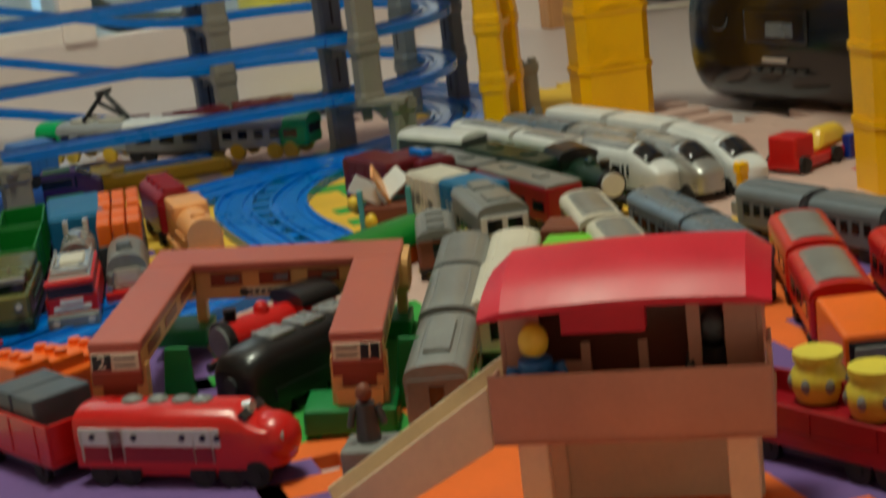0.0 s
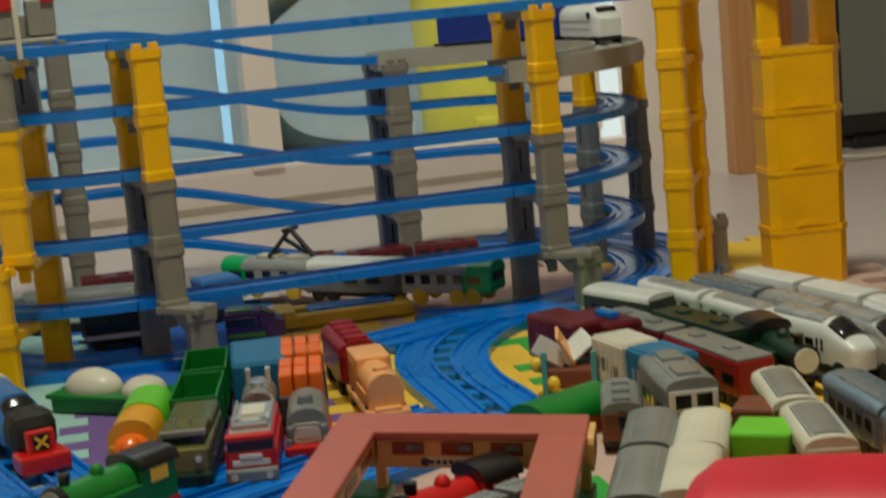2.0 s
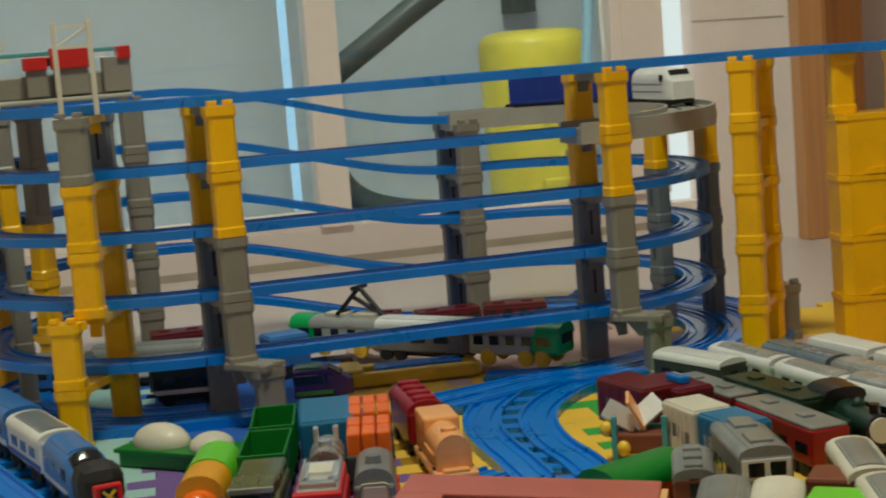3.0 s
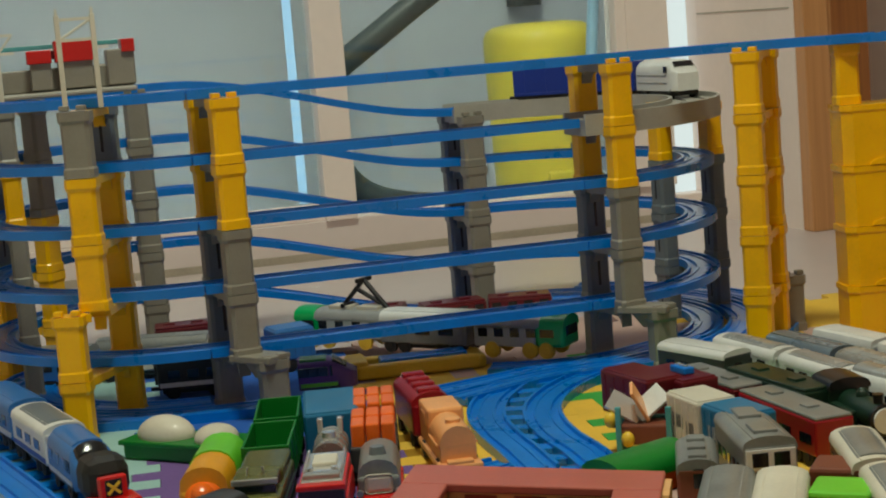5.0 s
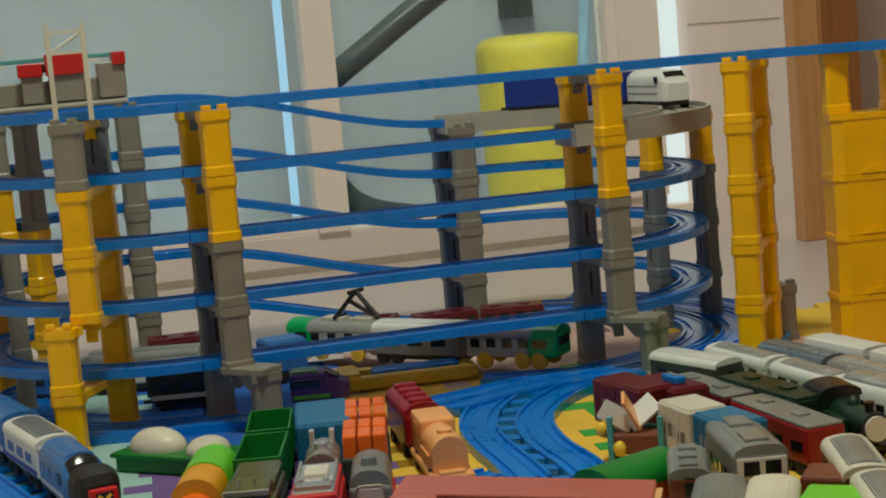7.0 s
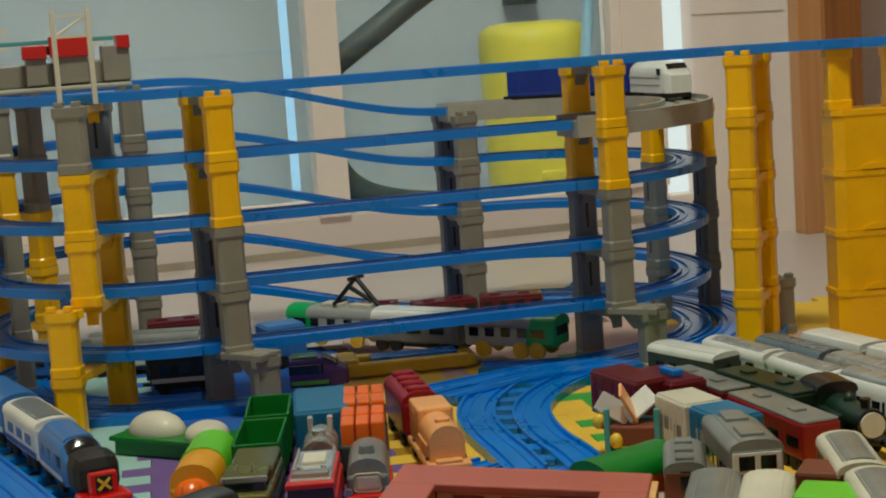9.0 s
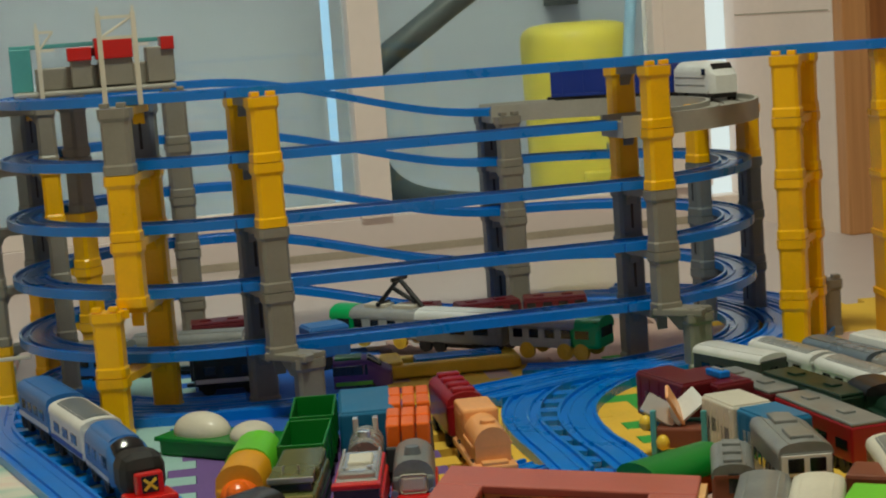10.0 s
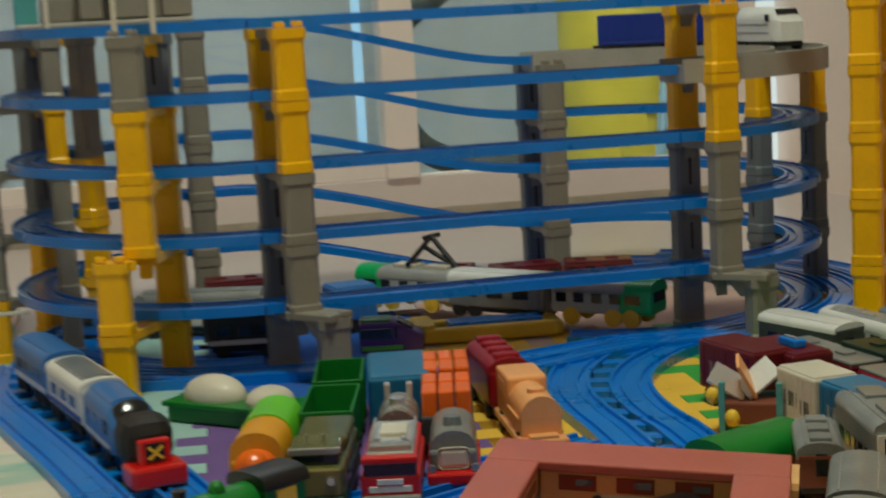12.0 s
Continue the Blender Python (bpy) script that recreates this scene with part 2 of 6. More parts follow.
def return_wall():
    """The papered wall that comes forward beside the glass doors and ends at the door frame."""
    rim = [(1.026, 1.199), (1.066, 0.890), (1.128, 0.890), (1.26, 1.199), (1.26, 1.439), (1.026, 1.30)]
    ob = solo("wall_return", loft(bmesh.new(), [[(x, y, z) for x, y in rim] for z in (-0.009, 2.4)]), WALLPINK, Matrix(), "pale pink papered wall with faint joints beside the door", "wall", kind="structure")
    side = Vector((0.040, -0.309, 0)).normalized()
    turn = math.degrees(math.atan2(side.y, side.x))
    for z in (0.365, 0.62):
        part("paper_joint", boxed(0.004, 0.300, -0.0012, 0.0006, z - 0.0012, z + 0.0012), TRIM, ob).matrix_basis = pose(1.026, 1.199, 0, 0, 0, turn)


return_wall()
door = thing("door_1", pose(1.066, 0.889, -0.009), "open brown wooden door with a lighter frame", "door", kind="structure")
part("door_frame", boxed(0, 0.045, -0.035, 0.0, 0, 2.0, bevel=0.002), WOOD, door)
part("frame_stop", boxed(0.045, 0.058, -0.020, 0.0, 0, 2.0, bevel=0.001), WOOD, door)
part("door_leaf", boxed(0.058, 0.130, -0.012, 0.02, 0.004, 2.0, bevel=0.002), DARKWOOD, door, "darker brown wooden door leaf")


# ---- foam mats ----
TILE, TOOTH = 0.222, 0.056
MATS = pose(0.086, -0.33, 0, 0, 0, -5)


def jigsaw(tooth):
    """A foam tile with interlocking teeth on all four edges."""
    n = 4
    step = TILE / (2 * n)
    outline = []
    for side in range(4):
        turn = Matrix.Rotation(radians(90 * side), 3, "Z")
        for i in range(2 * n):
            out = i % 2 == 0
            x0, x1 = -TILE / 2 + i * step, -TILE / 2 + (i + 1) * step
            y = -TILE / 2 - (tooth / 2 - 0.0004 if out else -tooth / 2 - 0.0004)
            lean = 0.0
            if i in (0, 2 * n - 1):
                y, lean = -TILE / 2, 0
            outline += [turn @ Vector((x0 + 0.0004 - lean, y, 0)), turn @ Vector((x1 - 0.0004 + lean, y, 0))]
    bm = bmesh.new()
    low = [bm.verts.new((v.x, v.y, -0.009)) for v in outline]
    high = [bm.verts.new((v.x, v.y, 0.0)) for v in outline]
    k = len(low)
    bm.faces.new(high)
    for i in range(k):
        bm.faces.new((low[i], low[(i + 1) % k], high[(i + 1) % k], high[i]))
    return bm


mat_colours = [  # rows from the camera's side to the wall, columns from west to east
    ["cyan", "cyan", "purple", "orange", "purple", "red", "purple", "orange"],
    ["pink", "cyan", "purple", "orange", "purple", "red", "purple", "red"],
    ["cyan", "pink", "purple", "green", "orange", "purple", "pink", "pink"],
    ["cyan", "cyan", "purple", "pink", "yellow", "pink", "red", "pink"],
    ["pink", "cyan", "purple", "yellow", "green", "pink", "pink", ""],
    ["pink", "cyan", "blue", "yellow", "green", "pink", "", ""],
    ["pink", "cyan", "blue", "pink", "pink", "yellow", "", ""],
]
for row, names in enumerate(mat_colours):
    for col, colour in enumerate(names):
        if not colour or col == 0:
            continue
        solo("foam_mat", jigsaw(0.026 if col < 3 else TOOTH), FOAM[colour],
             MATS @ pose((col - 2.5) * TILE, (row - 3.5) * TILE, 0),
             f"{colour} foam play mat tile with jigsaw edges", "play mat", "foam mat tiles", "structure")



def rug():
    """A thin printed cloth whose edge runs under the outer track."""
    edge = [(-0.276, 0.554), (-0.291, 0.196), (-0.291, 0.067), (-0.257, -0.076), (-0.222, -0.212), (-0.188, -0.362), (-0.149, -0.531), (-0.207, -1.195)]
    rim = edge + [(-1.3, -1.2), (-1.3, 0.46)]
    return solo("play_rug", loft(bmesh.new(), [[(x, y, z) for x, y in rim] for z in (-0.009, 0.0012)]), RUGPRINT, Matrix(),
                "pale printed play rug with pink and mint streaks", "rug", kind="structure")


rug()

# ---- track ----
RAIL_PROFILE = [(-.019, 0), (-.019, .0095), (-.0158, .0095), (-.0154, .0058), (-.0092, .0058), (-.0088, .0086), (-.0062, .0086), (-.0058, .0074),
                (.0058, .0074), (.0062, .0086), (.0088, .0086), (.0092, .0058), (.0154, .0058), (.0158, .0095), (.019, .0095), (.019, 0)]
BEAM_PROFILE = [(-.030, -.013), (-.030, .010), (-.026, .010), (-.026, .004), (-.0155, .004), (-.0155, .002), (-.009, .002), (-.009, .004),
                (.009, .004), (.009, .002), (.0155, .002), (.0155, .004), (.026, .004), (.026, .010), (.030, .010), (.030, -.013)]


def sweep(points, profile, bm=None):
    """A profile drawn along a line, kept upright."""
    bm = bm or bmesh.new()
    pts = [Vector(p) for p in points]
    rings = []
    for i, p in enumerate(pts):
        d = pts[min(i + 1, len(pts) - 1)] - pts[max(i - 1, 0)]
        side = Vector((d.y, -d.x, 0)).normalized()
        rings.append([p + side * u + Vector((0, 0, w)) for u, w in profile])
    return loft(bm, rings)


def arc(cx, cy, r, a0, a1, z, n=14):
    return [(cx + r * math.cos(radians(a0 + (a1 - a0) * i / n)), cy + r * math.sin(radians(a0 + (a1 - a0) * i / n)), z) for i in range(n + 1)]


def straight(p, q, n=2):
    return [tuple(a + (b - a) * i / n for a, b in zip(p, q)) for i in range(n + 1)]


def smooth(points, n=8):
    """A rounded line through a few points."""
    pts = [Vector(p) for p in points]
    pts = [2 * pts[0] - pts[1]] + pts + [2 * pts[-1] - pts[-2]]
    out = []
    for a, b, c, d in zip(pts, pts[1:], pts[2:], pts[3:]):
        for i in range(n):
            t = i / n
            out.append(0.5 * ((2 * b) + (c - a) * t + (2 * a - 5 * b + 4 * c - d) * t * t + (3 * b - a - 3 * c + d) * t ** 3))
    return out + [pts[-2]]


NEAR, FAR, RAD = 0.042, 0.468, 0.213
MID = (NEAR + FAR) / 2
XL, XR = -0.033, 0.379       # ends of the straights
RISE = 0.066
spiral = thing("spiral_track", Matrix(), "blue plastic toy railway climbing in an oval spiral", "toy track")


def ramp(z):
    """The far side, which climbs one storey towards the west."""
    out = []
    for i in range(17):
        x = XR + (XL - XR) * i / 16
        t = min(max((XR - 0.02 - x) / (XR - XL - 0.04), 0), 1)
        out.append((x, FAR, z + RISE * t * t * (3 - 2 * t)))
    return out


for k in range(5):
    z = RISE * k
    if k:
        for a, b in ((XL, XL + 0.206), (XL + 0.206, XR)):
            soften(part("rail", sweep(straight((a, NEAR, z), (b - 0.0004, NEAR, z)), RAIL_PROFILE), RAIL, spiral), 30)
    if k == 4:
        soften(part("bridge_beam", sweep(arc(XR, MID, RAD, -90, 90, z + 0.004, 24) + [(0.366, FAR, z + 0.004), (0.352, FAR, z + 0.004)], BEAM_PROFILE), BEAMGREY, spiral, "grey curved bridge beam"), 30)
    elif k:
        for a in (-90, 0):
            soften(part("rail", sweep(arc(XR, MID, RAD, a, a + 89.9, z), RAIL_PROFILE), RAIL, spiral), 30)
    soften(part("rail", sweep(ramp(z), RAIL_PROFILE), RAIL, spiral), 30)
    for a in (90, 180):
        soften(part("rail", sweep(arc(XL, MID, RAD, a, a + 89.9, z + RISE), RAIL_PROFILE), RAIL, spiral), 30)
TOP = RISE * 5
for a, b in ((XL, 0.173), (0.173, XR)):
    soften(part("rail", sweep(straight((a, NEAR, TOP), (b - 0.0004, NEAR, TOP)), RAIL_PROFILE), RAIL, spiral), 30)
soften(part("rail", sweep(smooth([(XR, NEAR, TOP), (0.47, 0.042, TOP), (0.56, 0.032, TOP), (0.64, 0.002, TOP), (0.70, -0.032, TOP)]), RAIL_PROFILE), RAIL, spiral), 30)
soften(part("rail", sweep(smooth([(0.70, -0.0325, TOP), (0.744, -0.09, TOP), (0.768, -0.17, TOP), (0.768, -0.27, TOP), (0.750, -0.39, TOP), (0.713, -0.52, TOP), (0.65, -0.64, TOP)]), RAIL_PROFILE), RAIL, spiral), 30)


# ---- piers ----
def block_mesh(w=0.0285, h=0.066, d=0.021):
    bm = bmesh.new()
    rings = []
    for z, k in ((0, 1.07), (0.0085, 1.07), (0.0105, 0.985), (0.0525, 0.985), (0.0560, 1.12), (h - 0.0008, 1.12)):
        s, e, c = w * k / 2, d * k / 2, d * 0.16
        rings.append([(x, y, z) for x, y in ((-s + c, -e), (s - c, -e), (s, -e + c), (s, e - c), (s - c, e), (-s + c, e), (-s, e - c), (-s, -e + c))])
    return loft(bm, rings)


def stud_mesh():
    bm = bmesh.new()
    for x in (-0.0085, 0.0085):
        box(bm, x - 0.0045, x + 0.0045, -0.010, -0.002, 0.066, 0.071, bevel=0.0008)
    return bm


PIER = {"Y": YELLOW, "G": GREY, "S": SLATE}
block_of, slot_of = {}, []


def block(parent, x, y, z, colour, stud=False, turn=0):
    if colour not in block_of:
        block_of[colour] = soften(part("block", block_mesh(), PIER[colour], parent), 20)
        first = block_of[colour]
        first.matrix_basis = pose(x, y, z, 0, 0, turn)
        ob = first
    else:
        ob = share("block", block_of[colour], parent, pose(x, y, z, 0, 0, turn))
    if stud:
        part("stud", stud_mesh(), PIER[colour], ob)
    # a black strip laid on the face paints the shade inside a slot
    if colour == "S":
        if not slot_of:
            slot_of.append(part("slot", boxed(-0.0016, 0.0016, -0.0108, -0.0092, 0.018, 0.049, bevel=0.0004), BLACK, ob))
        else:
            share("slot", slot_of[0], ob, Matrix())
    return ob


def pier(name, posts, arms, label):
    """posts: lists of (x, y, base, colours from the floor up); arms: (post, post, colour, heights) shelves between the posts."""
    top = thing(name, Matrix(), label, "bridge pier", "toy bridge piers")
    turn = 0
    if len(posts) > 1:
        turn = math.degrees(math.atan2(posts[1][1] - posts[0][1], posts[1][0] - posts[0][0])) - 90
    for x, y, base, colours in posts:
        for i, c in enumerate(colours):
            block(top, x, y, base + i * RISE, c, stud=(i == len(colours) - 1), turn=turn)
    for p, q, c, heights in arms:
        a, b = Vector(posts[p][:2]), Vector(posts[q][:2])
        d = (b - a).normalized() * 0.012
        for z in heights:
            bm = bmesh.new()
            side = Vector((d.y, -d.x)).normalized() * 0.011
            loft(bm, [[(*(e + side * s), z + w) for s, w in ((-1, -.001), (1, -.001), (1, -.009), (-1, -.009))] for e in (a + d, b - d)])
            shelf = part("shelf", bm, PIER[c], top)
            for e, u in ((a + d * 0.85, d), (b - d * 0.85, -d)) if (b - a).length > 0.06 else ():
                foot = e + u * 0.9
                bm = loft(bmesh.new(), [[(*(e + side * s), z - 0.0088), (*(foot + side * s), z - 0.0088), (*(e + u * 0.35 + side * s), z - 0.013), (*(e + side * s), z - 0.022)] for s in (-0.55, 0.55)])
                part("bracket", bm, PIER[c], shelf)
    return top


LV = [RISE * k for k in range(1, 6)]
pier("bridge_pier", [(0.000, 0.010, 0.066, "GGYY"), (-0.013, 0.084, 0, "GSSYY"), (0.022, -0.016, 0, "G")], [(0, 1, "G", LV), (0, 2, "G", LV[:1])], "grey and yellow stacked toy bridge pier with an offset foot")
pier("bridge_pier", [(0.418, 0.010, 0.066, "GGYY"), (0.406, 0.084, 0, "GSSYY"), (0.444, -0.012, 0, "G")], [(0, 1, "G", LV), (0, 2, "G", LV[:1])], "grey and yellow stacked toy bridge pier with an offset foot")
pier("bridge_pier", [(0.562, -0.004, 0, "YYYYY"), (0.612, 0.060, 0, "YYYYY")], [(0, 1, "Y", LV)], "tall yellow toy bridge pier of stacked blocks")
pier("bridge_pier", [(-0.144, 0.010, 0.132, "YYG"), (-0.114, 0.102, 0, "YYYYS"), (-0.171, -0.004, 0, "YY")], [(0, 1, "Y", LV[1:]), (0, 2, "Y", LV[1:2]), (2, 1, "Y", LV[:1])], "yellow and grey toy bridge pier with a stepped foot")
pier("bridge_pier", [(0.371, 0.432, 0, "GGGG"), (0.363, 0.504, 0, "SSSS")], [(0, 1, "G", LV[:4])], "grey toy bridge pier of stacked blocks under the far track")
pier("bridge_pier", [(0.563, 0.258, 0, "SSSY"), (0.634, 0.268, 0, "SSSY")], [(0, 1, "S", LV[:4])], "slate grey toy bridge pier with a yellow top block")
pier("bridge_pier", [(-0.055, 0.432, 0, "GGGGG"), (-0.052, 0.504, 0, "GGGGG")], [(0, 1, "G", LV)], "plain grey toy bridge pier under the far track")
pier("bridge_pier", [(-0.180, 0.351, 0, "YYYGG"), (-0.238, 0.397, 0, "YYSSS")], [(0, 1, "Y", LV)], "grey and yellow toy bridge pier in the curve")
pier("bridge_pier", [(-0.212, 0.252, 0, "GGGYG"), (-0.284, 0.252, 0, "YGGYG")], [(0, 1, "G", LV)], "slender grey and yellow toy bridge pier in the curve")


for x0, y0, x1, y1 in ((0.000, 0.010, 0.022, -0.016), (0.418, 0.010, 0.444, -0.012)):
    step = thing("pier_step", pose((x0 + x1) / 2, (y0 + y1) / 2, 0.066, 0, 0, math.degrees(math.atan2(y1 - y0, x1 - x0))), "grey toy pier step plate joining two stacked blocks", "pier plate", "grey pier plates")
    part("plate", boxed(-0.027, 0.028, -0.0165, 0.0165, -0.0035, 0.004, bevel=0.0012), GREY, step)
    part("bracket", loft(bmesh.new(), [[(-0.016, y, -0.0035), (0.010, y, -0.0035), (0.004, y, -0.020), (-0.002, y, -0.020)] for y in (-0.006, 0.006)]), GREY, step)


pier("bridge_pier", [(0.646, 0.091, 0, "G")], [], "single grey toy pier block standing on the mat")


def castle_tower(m, label, storeys=4, posts=1):
    top = thing("tower_pier", m, label, "bridge pier", "yellow tower piers")
    w, d = 0.088, 0.058
    for i in range(storeys):
        z = i * RISE
        bm = bmesh.new()
        rings = []
        for h, k in ((0, 0.975), (0.0575, 0.99), (0.0595, 1.025), (0.0655, 1.025)):
            s, e, c = w * k / 2, d * k / 2, 0.010
            rings.append([(x, y, z + h) for x, y in ((-s + c, -e), (s - c, -e), (s, -e + c), (s, e - c), (s - c, e), (-s + c, e), (-s, e - c), (-s, -e + c))])
        body = part("block", loft(bm, rings), YELLOW, top)
        arch = [(0.017 * math.cos(math.pi * n / 10), 0.007 * math.sin(math.pi * n / 10)) for n in range(11)]
        part("notch", loft(bmesh.new(), [[(x, y, z + 0.0004 + h) for x, h in arch] for y in (-d / 2 - 0.0016, -d / 2 + 0.004)]), YELLOW, body)
    for x in (-w / 2 + 0.012, w / 2 - 0.012):
        for n in range(posts):
            bm = block_mesh(0.026, 0.066)
            bmesh.ops.translate(bm, verts=bm.verts, vec=(x, -0.006, (storeys + n) * RISE))
            post = soften(part("post", bm, YELLOW, top), 20)
        bm = stud_mesh()
        bmesh.ops.translate(bm, verts=bm.verts, vec=(x, -0.004, (storeys + posts - 1) * RISE))
        part("stud", bm, YELLOW, post)
    return top


castle_tower(pose(0.705, -0.014, 0, 0, 0, -10), "yellow castle-like toy tower pier of stacked wide blocks")
castle_tower(pose(0.713, -0.533, 0, 0, 0, -8), "yellow castle-like toy tower pier with tall posts", 3, 2)

# ---- track on the floor ----
yard = thing("floor_track", Matrix(), "blue plastic toy railway laid on the play mats", "toy track")


def lay(points, n=8, straight_line=False):
    return soften(part("rail", sweep(points if straight_line else smooth(points, n), RAIL_PROFILE), RAIL, yard), 30)


lay(arc(XR, MID, RAD, -120, 90, 0.0005, 24), straight_line=True)
lay(arc(XR, MID, RAD + 0.045, -100, 80, 0.0008, 24), straight_line=True)
lay(arc(XR, MID, RAD + 0.090, -70, 60, 0.0011, 24), straight_line=True)
LEFT_S = [(0.459, 0.063, 0.0004), (0.373, 0.034, 0.0004), (0.319, 0.013, 0.0004), (0.272, -0.019, 0.0004), (0.237, -0.066, 0.0004), (0.215, -0.113, 0.0004), (0.202, -0.164, 0.0004), (0.197, -0.220, 0.0004), (0.196, -0.281, 0.0004), (0.193, -0.345, 0.0004)]
RIGHT_S = [(0.517, 0.033, 0), (0.454, 0.023, 0), (0.391, -0.000, 0), (0.341, -0.033, 0), (0.299, -0.077, 0), (0.268, -0.129, 0), (0.252, -0.184, 0), (0.245, -0.247, 0), (0.246, -0.305, 0), (0.243, -0.363, 0)]
lay(LEFT_S)
lay(RIGHT_S)


def ties(a, b, z=0.001):
    """Short cross ties that hold two tracks together."""
    for p, q in zip(a, b):
        p, q = Vector(p), Vector(q)
        d = (q - p).normalized()
        p, q = p + d * 0.0185, q - d * 0.0185
        side = Vector((d.y, -d.x, 0)) * 0.0085
        part("tie", loft(bmesh.new(), [[e + side + Vector((0, 0, z)), e - side + Vector((0, 0, z)), e - side + Vector((0, 0, 0.0062)), e + side + Vector((0, 0, 0.0062))] for e in (p, q)]), RAIL, yard)


ties(smooth(LEFT_S, 3)[9::2], smooth(RIGHT_S, 3)[9::2])
lay([(0.525, 0.096, 0.0012), (0.415, 0.047, 0.0012), (0.310, 0.021, 0.0012), (0.184, -0.016, 0.0012)])
lay([(0.519, 0.050, 0.0016), (0.410, 0.004, 0.0016), (0.307, -0.007, 0.0016), (0.201, -0.050, 0.0016)])
INNER = [(-0.235, 0.206, 0.0002), (-0.235, 0.083, 0.0002), (-0.202, -0.056, 0.0002), (-0.168, -0.192, 0.0002), (-0.135, -0.343, 0.0002)]
OUTER = [(-0.291, 0.196, 0.0002), (-0.291, 0.067, 0.0002), (-0.257, -0.076, 0.0002), (-0.222, -0.212, 0.0002), (-0.188, -0.362, 0.0002)]
lay(INNER)
lay(OUTER)
ties(smooth(INNER, 3), smooth(OUTER, 3))
lay(arc(XL, MID, RAD, 120, 270, 0.0006), straight_line=True)
lay(arc(XL, MID, RAD - 0.045, 120, 270, 0.0009), straight_line=True)
lay([(-0.185, 0.071, 0), (-0.069, 0.046, 0), (0.059, 0.032, 0)])
lay([(-0.148, -0.521, 0), (-0.038, -0.465, 0), (0.083, -0.404, 0), (0.187, -0.355, 0)])
lay([(-0.163, -0.474, 0.0003), (-0.053, -0.416, 0.0003), (0.069, -0.356, 0.0003), (0.172, -0.312, 0.0003)])
lay([(-0.003, -0.503, 0), (0.098, -0.452, 0), (0.201, -0.404, 0)])
lay([(0.298, -1.057, 0), (0.411, -1.142, 0)])


# ---- rolling stock ----
def axis(front, back, z=0.0, longer=0.0):
    """The pose at the middle between two points of a roof's line, facing front, and the length."""
    f, b = Vector((*front, 0)), Vector((*back, 0))
    d = f - b
    size = 0.96 if f.y < -0.06 else 1.0     # the stock on the mats is of the slightly smaller make
    return pose((f.x + b.x) / 2, (f.y + b.y) / 2, z, 0, 0, math.degrees(math.atan2(d.y, d.x))) @ Matrix.Scale(size, 4), d.length / size + longer


wheel_of = {}


def wheels(top, xs, w=0.034, r=0.0085, material=None):
    material = material or WHEEL
    key = (round(w, 4), r, material.name)
    for x in xs:
        for s in (-1, 1):
            m = pose(x, s * w / 2, r)
            if key not in wheel_of:
                bm = rodded((0, -0.0025, 0), (0, 0.0025, 0), r, n=16)
                rod(bm, (0, -0.0034, 0), (0, 0.0034, 0), r * 0.45, n=10)
                wheel_of[key] = soften(part("wheel", bm, material, top), 40)
                wheel_of[key].matrix_basis = m
            else:
                share("wheel", wheel_of[key], top, m)


def vault(L, W, z0, z1, over=0.0, n=8, crown=1.0):
    """An arched roof along x."""
    half = [(-(W / 2) * math.cos(math.pi * i / n), z0 + (z1 - z0) * abs(math.sin(math.pi * i / n)) ** crown) for i in range(n + 1)]
    ring = [(-W / 2, z0 - 0.003)] + half + [(W / 2, z0 - 0.003)]
    return loft(bmesh.new(), [[(x, y, z) for y, z in ring] for x in (-L / 2 - over, L / 2 + over)])


def chassis(top, L, W, material=None, z0=0.006, z1=0.013, n=2):
    part("chassis", boxed(-L / 2 + 0.004, L / 2 - 0.004, -W / 2 + 0.003, W / 2 - 0.003, z0, z1, bevel=0.001), material or BLACK, top)
    k = L / 2 - max(0.016, L * 0.16)
    wheels(top, [-k, k] if L < 0.1 else [-k - 0.006, -k + 0.014, k - 0.014, k + 0.006], W - 0.006)
    part("coupler", boxed(-L / 2 - 0.010, -L / 2 + 0.006, -0.003, 0.003, 0.008, 0.012, bevel=0.001), BLACK, top)


